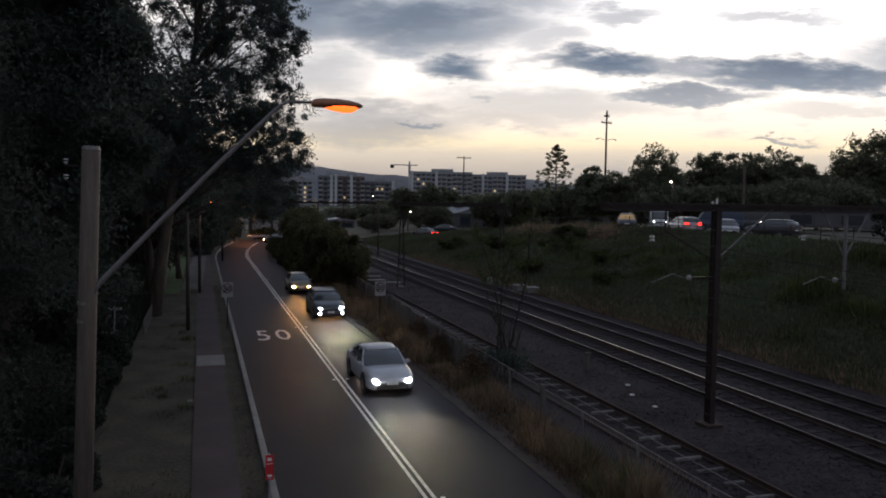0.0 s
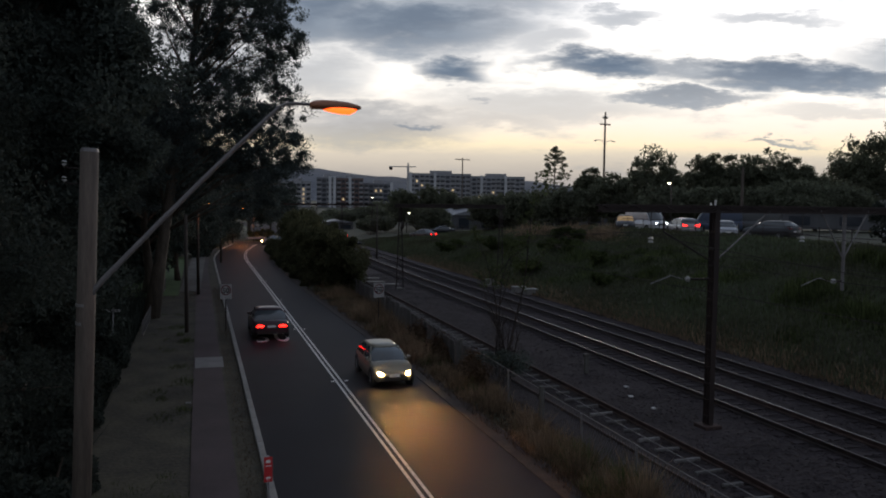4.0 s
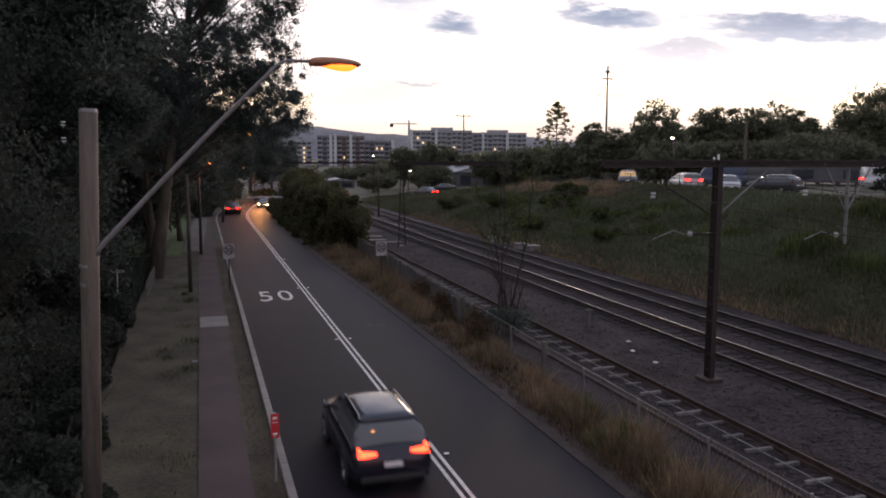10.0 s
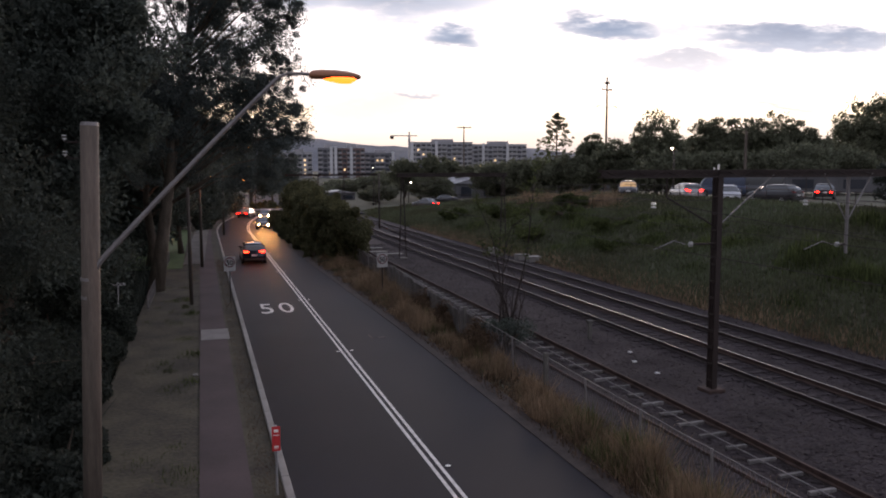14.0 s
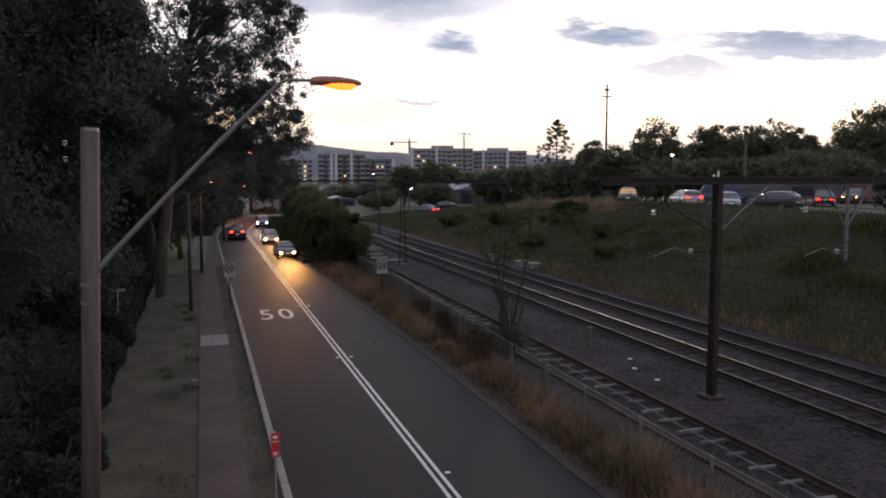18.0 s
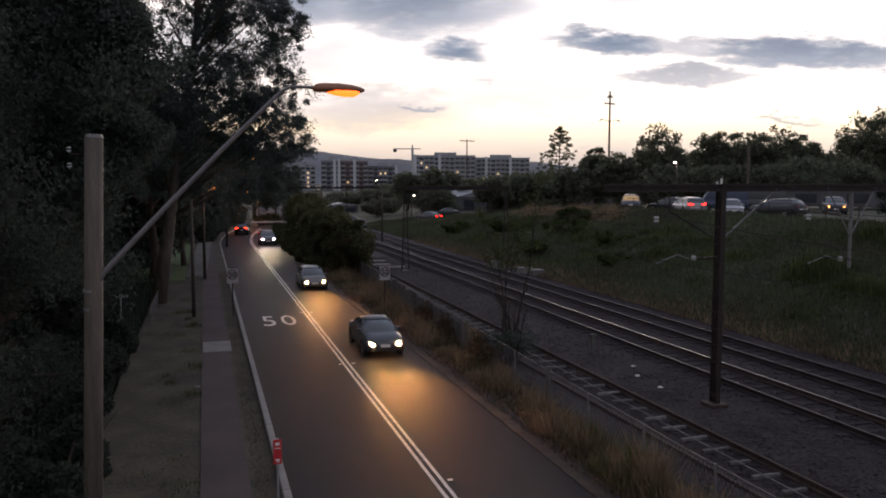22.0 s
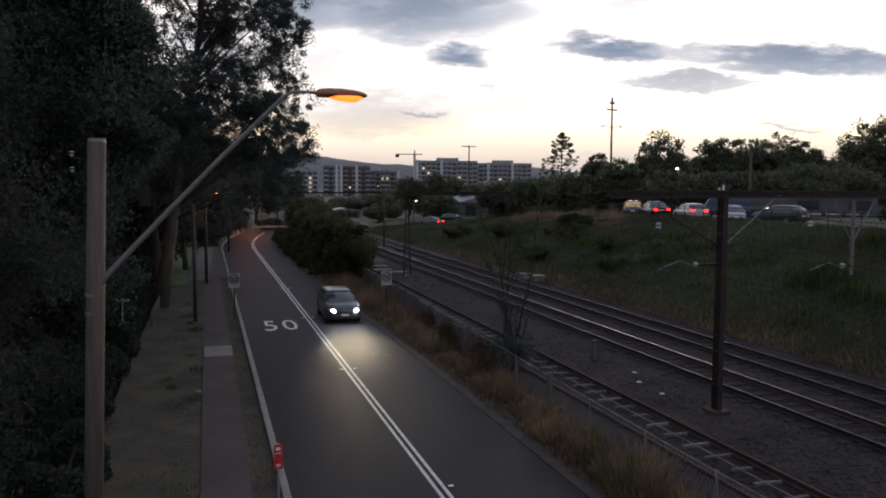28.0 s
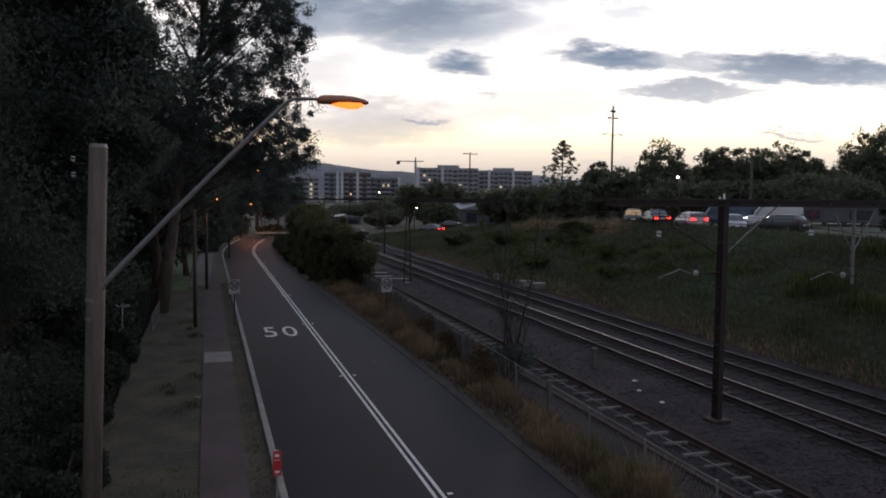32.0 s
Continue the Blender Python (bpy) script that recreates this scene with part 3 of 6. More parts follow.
def build_markings():
    mark = thing("road_marking", "white painted speed numerals 50 on the asphalt", "road marking", 3.41, 38.4, 0.003)
    for ch, dx in (("5", -0.50), ("0", 0.44)):
        flat_text("numeral", ch, 3.9, 0.40, M["line"], mark, pose(dx, 0, 0.004))
    # the letters' worn remains in the other lane
    worn = thing("worn_marking", "worn faint painted mark on the oncoming lane", "road marking", 6.72, 30.6, 0.002)
    bm = bmesh.new()
    for a, b in ((-0.35, -0.22), (-0.05, 0.3)):
        box(bm, a, b, -0.25, -0.05, 0, 0.005)
    box(bm, -0.35, -0.26, -0.05, 0.5, 0, 0.005)
    part("paint_bar", bm, M["path"], worn)


def build_footpath():
    ys = steps((-40, 10, 10), (10, 80, 5), (80, 114, 6))
    structure(part("verge", strip(lambda y: -2.9 + bend(y), lambda y: 1.50 + bend(y), ys, 0.03, 0.09), M["verge"]), "dry patchy grass verge beside the footpath", "verge")
    path = structure(part("pavement", strip(lambda y: -0.22 + bend(y) + 0.05 * noise.noise((y * 0.9, 1.7, 0)), lambda y: 0.83 + bend(y) + 0.07 * noise.noise((y * 0.8, 7.1, 0)), steps((-40, 8, 8), (8, 60, 90), (60, 112, 16)), 0.055, 0.05), M["path"]), "narrow dark asphalt footpath", "footpath")
    bm = bmesh.new()
    box(bm, -0.56, 0.54, -1.05, 1.05, 0.0, 0.022, 0.006)
    slab = part("concrete_slab", bm, M["patch"], path, "pale concrete slab let into the footpath")
    slab.matrix_basis = pose(0.39, 32.9, 0.04)
    bm = bmesh.new()
    box(bm, -0.09, 0.09, -0.05, 0.05, 0, 0.05, 0.01)
    lid = part("pit_lid", bm, M["concrete"], path, "small concrete marker")
    lid.matrix_basis = pose(-0.35, 26.5, 0.03)
    # park path and lawn behind the far poles
    structure(part("park_path", strip(lambda y: -1.3 + (y - 60) * 0.02, lambda y: 0.1 + (y - 60) * 0.02, steps((58, 100, 6)), 0.07, 0.04), M["old_concrete"]), "pale concrete path into the park", "footpath")
    structure(part("lawn", strip(lambda y: -6.0, lambda y: -1.35, steps((56, 92, 8)), 0.045, 0.05), M["lawn"]), "park lawn coloured a lamplit green", "lawn")


# ---- railway ----
TRACKS = [("siding", 11.28, 12.72), ("near_line", 16.61, 18.05), ("far_line", 19.87, 21.31)]


def build_railway():
    ys = steps((-60, 220, 14))
    bm = strip(lambda y: min(15.4, max(9.9, bend(min(y, 112)) + 8.4)), lambda y: 23.3, ys, -0.012, 0.05)
    structure(part("trackbed", bm, M["ballast"]), "dark stone ballast railway bed", "trackbed")
    # loose ballast stones
    rng = np.random.default_rng(5)
    n = 70000
    ysr = 9 + 60 * rng.random(n) ** 1.6
    xsr = 10.2 + 13.0 * rng.random(n)
    c = np.stack([xsr, ysr, 0.015 + 0.03 * rng.random(n)], 1)
    ax, ay = rand_dirs(rng, n) * (0.05, 0.05, 0.010), rand_dirs(rng, n) * (0.05, 0.05, 0.010)
    stones = mesh_part("ballast_stones", quads_mesh("ballast_stones", c, ax, ay), M["ballast"])
    tagged(stones, "loose grey ballast stones between the rails", "ballast", kind="stuff")
    bm = bmesh.new()
    prof = [(-0.07, 0), (0.07, 0), (0.07, 0.015), (0.012, 0.035), (0.012, 0.115), (0.036, 0.125), (0.036, 0.158), (0.028, 0.163), (-0.028, 0.163), (-0.036, 0.158), (-0.036, 0.125), (-0.012, 0.115), (-0.012, 0.035), (-0.07, 0.015)]
    loft(bm, [[(x, y, z) for x, z in prof] for y in (-60, 0, 40, 100, 220)])
    bmesh.ops.recalc_face_normals(bm, faces=bm.faces)
    for f in bm.faces:
        f.material_index = 1 if f.normal.z < 0.7 or f.calc_center_median().z < 0.1 else 0
    rail_me = bpy.data.meshes.new("rail")
    bm.to_mesh(rail_me)
    bm.free()
    rail_me.materials.append(M["rail"]), rail_me.materials.append(M["rust"])
    dull_me = rail_me.copy()
    dull_me.materials.clear()
    dull_me.materials.append(M["rust"]), dull_me.materials.append(M["rust"])
    worn_me = rail_me.copy()
    worn_me.materials.clear()
    worn_me.materials.append(M["rail_worn"]), worn_me.materials.append(M["rust"])
    bm = bmesh.new()
    box(bm, -1.2, 1.2, -0.115, 0.115, -0.06, 0.035, 0.015)
    sl_me = bpy.data.meshes.new("sleeper")
    bm.to_mesh(sl_me)
    bm.free()
    sl_me.materials.append(M["sleeper"])
    dark_me = sl_me.copy()
    dark_me.materials.clear()
    dark_me.materials.append(M["ballast"])
    for name, xl, xr in TRACKS:
        tr = thing("railway_track", {"siding": "rusty disused siding track with pale sleepers", "near_line": "shiny worn main railway track", "far_line": "worn main railway track below the bank"}[name], "railway track", (xl + xr) / 2, 0, 0.02)
        w = (xr - xl) / 2
        for s in (-1, 1):
            share("rail", rail_me if name == "near_line" and s > 0 else dull_me if name == "siding" else worn_me, tr, pose(s * w, 0, -0.09 if name == "siding" and s < 0 else 0.03))
        if name == "siding":
            bm = bmesh.new()
            tube(bm, (0.0, 8, 0.15), (0.0, 60, 0.15), 0.013, 0.013, 6)
            part("cable_pipe", bm, M["dull_steel"], tr, "thin grey cable pipe")
        step = 0.92 if name == "siding" else 0.68
        for k in range(int(75 / step)):
            y = 9 + k * step
            if name == "siding":
                ob = share("sleeper", sl_me, tr, pose(0.24, y, 0.03, 0, 0, random.uniform(-4, 4)) @ Matrix.Diagonal((random.uniform(0.20, 0.34), 0.40, 1, 1)))
            else:
                ob = share("sleeper", dark_me, tr, pose(0, y, -0.03))


# ---- posts, lamps, signs ----
def street_lamp_near():
    lamp = thing("street_lamp", "lit sodium street lamp on a weathered timber pole", "street lamp", -1.72, 13.6, 0.0)
    bm = bmesh.new()
    tube(bm, (-0.20, 0, -0.1), (0.075, 0, 7.5), 0.150, 0.138, 18)
    part("pole", bm, M["timber"], lamp, smooth=True)
    bm = bmesh.new()
    tube(bm, (0.075, 0, 7.49), (0.077, 0, 7.55), 0.142, 0.125, 18)
    part("pole_cap", bm, M["dull_steel"], lamp)
    for z in (5.02, 4.72):
        bm = bmesh.new()
        tube(bm, (-0.037, 0, z), (-0.035, 0, z + 0.05), 0.140, 0.140, 18)
        part("pole_band", bm, M["dull_steel"], lamp)
    bm = bmesh.new()
    pipe(bm, [(0.05, -0.05, 5.16), (0.12, -0.05, 5.30), (0.26, -0.05, 5.46), (1.11, -0.03, 6.37), (2.04, -0.01, 7.34), (2.90, 0, 8.20), (3.05, 0, 8.345), (3.19, 0, 8.405), (3.40, 0, 8.41), (3.60, 0, 8.405)], [0.045, 0.045, 0.045, 0.042, 0.038, 0.034, 0.030, 0.028, 0.027, 0.027], 12)
    part("outreach_arm", bm, M["dull_steel"], lamp, smooth=True)
    bm = bmesh.new()
    secs = []
    for s, hw, up, dn in ((3.56, 0.05, 0.045, 0.05), (3.62, 0.10, 0.085, 0.06), (3.78, 0.15, 0.105, 0.06), (4.00, 0.165, 0.105, 0.06), (4.22, 0.15, 0.085, 0.06), (4.38, 0.09, 0.05, 0.05), (4.45, 0.03, 0.02, 0.025)):
        secs.append([(s, hw * math.cos(a), 8.39 + (up if math.sin(a) > 0 else dn) * math.sin(a)) for a in [k * math.tau / 16 for k in range(16)]])
    loft(bm, secs)
    part("lamp_head", bm, M["housing_lamplit"], lamp, "lamp housing coloured orange as if lit", smooth=True)
    bm = bmesh.new()
    secs = []
    for s, hw, dn in ((3.80, 0.06, 0.04), (3.92, 0.13, 0.07), (4.10, 0.145, 0.10), (4.26, 0.125, 0.095), (4.36, 0.06, 0.04)):
        secs.append([(s, hw * math.cos(a), 8.36 + dn * math.sin(a)) for a in [-k * math.pi / 10 for k in range(11)]])
    loft(bm, secs)
    part("lamp_bowl", bm, M["amber"], lamp, "glowing amber bowl", smooth=True)
    for z in (7.03, 7.28):
        bm = bmesh.new()
        tube(bm, (-0.30, 0, z - 0.03), (-0.30, 0, z + 0.02), 0.012, 0.012, 6)
        for k, r in enumerate((0.042, 0.042)):
            tube(bm, (-0.30, 0, z + 0.045 * k), (-0.30, 0, z + 0.045 * k + 0.02), r, r * 0.6, 10)
        part("insulator", bm, M["porcelain_grey"], lamp)
        bm = bmesh.new()
        pipe(bm, [(-0.30, 0, z - 0.03), (-0.22, 0, z - 0.05), (-0.10, 0, z - 0.05)], [0.012] * 3, 6)
        part("insulator_bracket", bm, M["dark_steel"], lamp)
    light = new("lamp_light", bpy.data.lights.new("lamp_light", "AREA"))
    light.data.energy, light.data.color, light.data.size = 10.0, (1.0, 0.42, 0.10), 0.25
    light.matrix_world = look((2.42, 13.6, 8.0), (2.42, 13.6, 0))


def far_lamp(x, y, h, hx, hz, glow, label, pole_r=0.11):
    ob = thing("street_lamp", label, "street lamp", x, y, land(x, y) - 0.05, group="street lamps along the road")
    bm = bmesh.new()
    tube(bm, (0, 0, 0), (0, 0, h), pole_r, pole_r * 0.75, 10)
    part("pole", bm, M["dark_timber"], ob, smooth=True)
    if glow:
        bm = bmesh.new()
        pipe(bm, [(0, 0, hz - 0.8), (hx * 0.6, 0, hz - 0.1), (hx, 0, hz)], [0.035, 0.03, 0.025], 8)
        part("outreach_arm", bm, M["galv"], ob)
        bm = bmesh.new()
        bmesh.ops.create_uvsphere(bm, u_segments=12, v_segments=8, radius=0.115)
        bmesh.ops.scale(bm, vec=(1.5, 0.8, 0.6), verts=bm.verts)
        bmesh.ops.translate(bm, vec=(hx + 0.15, 0, hz - 0.05), verts=bm.verts)
        part("lamp_bowl", bm, M[glow], ob, "glowing lamp bowl", smooth=True)
        if glow == "amber_far":
            li = new("lamp_light", bpy.data.lights.new("lamp_light", "POINT"))
            li.data.energy, li.data.color, li.data.shadow_soft_size = 450.0 if y > 100 else 16.0, (1.0, 0.30, 0.07), 0.1
            li.location = (x + hx + 0.15, y, hz - 0.35)
    return ob


def speed_sign(x, y, zc, w, h, rz=0.0):
    s = thing("speed_sign", "white speed limit sign with a red ring and 50", "road sign", x, y, 0.0, rz, group="speed signs")
    bm = bmesh.new()
    tube(bm, (0, 0.03, 0), (0, 0.03, zc + h / 2), 0.03, 0.03, 10)
    part("post", bm, M["dark_steel"], s)
    bm = bmesh.new()
    box(bm, -w / 2, w / 2, -0.008, 0.0, zc - h / 2, zc + h / 2)
    part("plate", bm, M["sign_face"], s)
    bm = bmesh.new()
    n, r1, r0 = 28, w * 0.46, w * 0.36
    for k in range(n):
        a, b = k * math.tau / n, (k + 1) * math.tau / n
        bm.faces.new([bm.verts.new((r * math.cos(t), -0.013, zc + h * 0.09 + r * math.sin(t))) for r, t in ((r0, a), (r1, a), (r1, b), (r0, b))])
    part("ring", bm, M["ring"], s)
    flat_text("numerals", "50", w * 0.64, 0.95, M["black"], s, pose(0, -0.014, zc + h * 0.05, 90, 0, 0), 0.001, 0.035)


def red_marker():
    s = thing("marker_sign", "small red roadside marker on a steel post", "road sign", 1.33, 16.0, 0.0)
    bm = bmesh.new()
    tube(bm, (0, 0.02, 0), (0, 0.02, 1.52), 0.025, 0.025, 8)
    part("post", bm, M["galv"], s)
    bm = bmesh.new()
    box(bm, -0.085, 0.085, -0.01, 0.004, 0.98, 1.50, 0.004)
    part("plate", bm, M["red"], s)
    for a, b, c, d in ((-0.045, 0.045, 1.38, 1.44), (-0.06, 0.06, 1.31, 1.325), (-0.045, 0.045, 1.05, 1.09), (-0.03, 0.03, 1.02, 1.03)):
        bm = bmesh.new()
        box(bm, a, b, -0.016, -0.011, c, d)
        part("sign_bar", bm, M["white"], s)


def fence_left():
    f = thing("wire_fence", "low chain-wire fence with thin posts before the trees", "fence", kind="structure")
    bm = bmesh.new()
    tube(bm, (0, 0, 0), (0, 0, 0.95), 0.03, 0.03, 8)
    me = bpy.data.meshes.new("post")
    bm.to_mesh(me)
    bm.free()
    me.materials.append(M["dull_steel"])
    for k in range(9):
        y = 40 + 2.6 * k
        share("post", me, f, pose(-2.95 + 0.012 * (y - 12), y, -0.15))
    for z in (0.05, 0.42, 0.78):
        bm = bmesh.new()
        tube(bm, (-2.61, 40, z), (-2.36, 61, z), 0.010, 0.010, 6)
        part("rail", bm, M["dull_steel"], f)
    bm = bmesh.new()
    for k in range(176):
        y = 40 + k * 0.116
        x = -2.95 + 0.012 * (y - 12)
        for s in (-1, 1):
            a, b = Vector((x, y, -0.1)), Vector((x, y + 0.85 * s * 0.5, 0.76))
            tube(bm, a, b, 0.006, 0.006, 3, caps=False)
    part("mesh_wire", bm, M["dull_steel"], f)


def fence_x(y):
    return 9.72 + lerp(y, 12, 54, 0, 0.95)


def fence_right():
    f = thing("wire_fence", "grey chain-wire fence backed with stained boards along the railway", "fence", kind="structure")
    bm = bmesh.new()
    tube(bm, (0, 0, 0), (0, 0, 1.24), 0.032, 0.030, 8)
    me = bpy.data.meshes.new("post")
    bm.to_mesh(me)
    bm.free()
    me.materials.append(M["dull_steel"])
    bm = bmesh.new()
    box(bm, -0.07, 0.07, -0.07, 0.07, 0.0, 1.34, 0.012)
    wide_me = bpy.data.meshes.new("post")
    bm.to_mesh(wide_me)
    bm.free()
    wide_me.materials.append(M["old_concrete"])
    bm = bmesh.new()
    box(bm, -0.02, 0.02, -0.43, 0.43, 0.0, 1.15, 0.008)
    pm = bpy.data.meshes.new("panel")
    bm.to_mesh(pm)
    bm.free()
    pm.materials.append(M["fence_board"])
    for k in range(17):
        y = 10.2 + 2.75 * k
        share("post", wide_me if k in (4, 7, 12) else me, f, pose(fence_x(y), y, -0.08, random.uniform(-3, 3), random.uniform(-3, 3), -2))
        if 5 < k < 16:
            for q in range(3):
                share("panel", pm, f, pose(fence_x(y) + 0.07, y + 0.46 + 0.92 * q, -0.10, 0, random.uniform(-3, 3), -1.5) @ Matrix.Diagonal((1, 1, random.uniform(0.90, 1.03), 1)))
    bm = bmesh.new()
    pts = [(fence_x(y), y, 1.13 + 0.03 * noise.noise((y * 0.4, 2.0, 0))) for y in range(8, 55, 2)]
    pipe(bm, pts, [0.011] * len(pts), 6)
    part("rail", bm, M["dull_steel"], f)
    bm = bmesh.new()
    for k in range(330):
        y = 9 + k * 0.14
        for s in (-1, 1):
            e = y + s * 0.62
            tube(bm, (fence_x(y) - 0.03, y, 0.0), (fence_x(e), e, 1.12), 0.0028, 0.0028, 3, caps=False)
    part("mesh_wire", bm, M["dull_steel"], f)


def guard_rail():
    g = thing("guard_rail", "pale steel guard rail outside the bend of the road", "guard rail", 0, 122.9, 0)
    bm = bmesh.new()
    prof = [(0.0, 0.42), (-0.04, 0.47), (-0.04, 0.53), (0.0, 0.57), (-0.04, 0.61), (-0.04, 0.67), (0.0, 0.72), (0.012, 0.72), (0.012, 0.42)]
    loft(bm, [[(x, y, z) for y, z in prof] for x in (6.9, 9, 11, 13.0)])
    bmesh.ops.recalc_face_normals(bm, faces=bm.faces)
    part("beam", bm, M["galv"], g)
    for x in (7.2, 9.1, 11.0, 12.8):
        bm = bmesh.new()
        box(bm, x - 0.05, x + 0.05, 0.02, 0.12, -0.1, 0.74, 0.01)
        part("post", bm, M["dull_steel"], g)


# ---- overhead wiring ----
def lattice_mast(bm, x, h, foot=0.28, head=0.06):
    """Two raking legs with rungs and crossed laces."""
    for s in (-1, 1):
        tube(bm, (x + s * foot, 0, 0), (x + s * head, 0, h), 0.05, 0.04, 6)
    n = 9
    for k in range(n):
        t0, t1 = k / n, (k + 1) / n
        w0, w1 = foot + (head - foot) * t0, foot + (head - foot) * t1
        s = 1 if k % 2 else -1
        tube(bm, (x - s * w0, 0, h * t0), (x + s * w1, 0, h * t1), 0.02, 0.02, 4)
        tube(bm, (x - w1, 0, h * t1), (x + w1, 0, h * t1), 0.02, 0.02, 4)


def wiring_portal(x0, x1, y, h=6.75, left=2.0, near=False, legs=None, drops=()):
    g = thing("wiring_portal", "dark steel railway wiring portal over the tracks", "railway gantry", x0, y, 0.0, group="railway wiring portals")
    w = x1 - x0
    for x in legs or (0, w):
        bm = bmesh.new()
        if near:
            box(bm, x - 0.085, x + 0.085, -0.02, 0.02, 0.0, h)
            for sy in (-0.13, 0.13):
                box(bm, x - 0.085, x + 0.085, sy - 0.02, sy + 0.02, 0.0, h)
            for k in range(12):
                z = 0.3 + k * (h - 0.6) / 12
                box(bm, x - 0.09, x + 0.09, -0.12, 0.12, z, z + 0.06)
        else:
            lattice_mast(bm, x, h)
        part("mast", bm, M["dark_steel"], g)
        bm = bmesh.new()
        box(bm, x - 0.3, x + 0.3, -0.3, 0.3, -0.05, 0.10, 0.03)
        part("footing", bm, M["rust"] if near else M["old_concrete"], g)
    bm = bmesh.new()
    dep = 0.19 if near else 0.26
    for z in (h - 0.03, h - dep - 0.02):
        for sy in (-0.16, 0.16):
            box(bm, -left, w + 0.3, sy - 0.025, sy + 0.025, z, z + 0.05)
    box(bm, -left, w + 0.3, -0.012, 0.012, h - dep, h)
    n = int((w + left + 0.3) / 0.5)
    for k in range(n):
        a = -left + k * (w + left + 0.3) / n
        b = a + (w + left + 0.3) / n
        for sy in (-0.16, 0.16):
            tube(bm, (a, sy, h - dep if k % 2 else h), (b, sy, h if k % 2 else h - dep), 0.016, 0.016, 4)
    part("beam", bm, M["dark_steel"], g)
    if near:
        for end, mt in (((2.0, 0, h - 0.12), "dull_steel"), ((-1.75, 0, 5.95), "dark_steel")):
            bm = bmesh.new()
            tube(bm, (0, 0.0, 5.02), end, 0.026, 0.026, 8)
            part("knee_brace", bm, M[mt], g)
        bm = bmesh.new()
        tube(bm, (-1.75, 0, 5.95), (-1.75, 0, h - 0.2), 0.03, 0.03, 6)
        part("hanger", bm, M["dark_steel"], g)
        arm_ins(g, 0.0, -1, 4.54, 0.85)
        for xx in (12.57 - x0, 17.97 - x0):
            bm = bmesh.new()
            tube(bm, (xx, 0, h - dep), (xx, 0, 5.82), 0.012, 0.012, 6)
            part("hanger", bm, M["dark_steel"], g)
            bm = bmesh.new()
            for k in range(2):
                tube(bm, (xx, 0, 5.64 + 0.10 * k), (xx, 0, 5.70 + 0.10 * k), 0.085, 0.05, 14)
            part("insulator", bm, M["porcelain_grey"], g)
        for dx, dz in ((-0.15, 0.05), (0.0, 0.14)):
            bm = bmesh.new()
            tube(bm, (dx, 0, h), (dx, 0, h + dz + 0.04), 0.035, 0.03, 8)
            part("insulator", bm, M["ceramic"], g)
    for xx in drops:
        bm = bmesh.new()
        tube(bm, (xx, 0, h - 0.2), (xx + 0.02, 0, h - 2.65), 0.06, 0.05, 10)
        part("drop_post", bm, M["dull_steel"], g)
        for s in (-1, 1):
            bm = bmesh.new()
            tube(bm, (xx, 0, h - 1.65), (xx + s * 0.95, 0, h - 0.1), 0.024, 0.024, 6)
            part("drop_brace", bm, M["dull_steel"], g)
        arm_ins(g, xx, -1, h - 2.35, 0.30)
    return g


def arm_ins(g, xx, d, z, reach):
    """A side arm with its insulator and the light steady arm beyond."""
    bm = bmesh.new()
    tube(bm, (xx, 0, z), (xx + d * reach, 0, z), 0.035, 0.035, 6)
    part("registration_arm", bm, M["dark_steel"], g)
    bm = bmesh.new()
    for k in range(2):
        tube(bm, (xx + d * (reach + 0.06 * k), 0, z), (xx + d * (reach + 0.04 + 0.06 * k), 0, z), 0.085, 0.05, 12)
    part("insulator", bm, M["porcelain_grey"], g)
    bm = bmesh.new()
    pipe(bm, [(xx + d * (reach + 0.2), 0, z), (xx + d * (reach + 0.6), 0, z + 0.12), (xx + d * (reach + 1.3), 0, z - 0.12)], [0.018] * 3, 6)
    part("steady_arm", bm, M["dull_steel"], g)


def wires():
    w = thing("overhead_wires", "thin sagging railway contact and catenary wires", "overhead wire", 0, 0, 0)
    for x, z in ((12.1, 4.6), (17.5, 4.6), (21.0, 4.6)):
        bm = bmesh.new()
        pipe(bm, [(x, -30, z), (x, 19.85, z), (x, 57.3, z), (x, 94.6, z), (x, 170, z)], [0.010] * 5, 5)
        part("contact_wire", bm, M["dark_steel"], w)
        bm = bmesh.new()
        pts = []
        for a, b in ((-17.5, 19.85), (19.85, 57.3), (57.3, 94.6), (94.6, 132)):
            for k in range(8):
                t = k / 8
                pts.append((x, a + (b - a) * t, z + 1.35 - 4 * 0.75 * t * (1 - t)))
        pipe(bm, pts, [0.010] * len(pts), 5)
        part("catenary_wire", bm, M["dark_steel"], w)
    return w


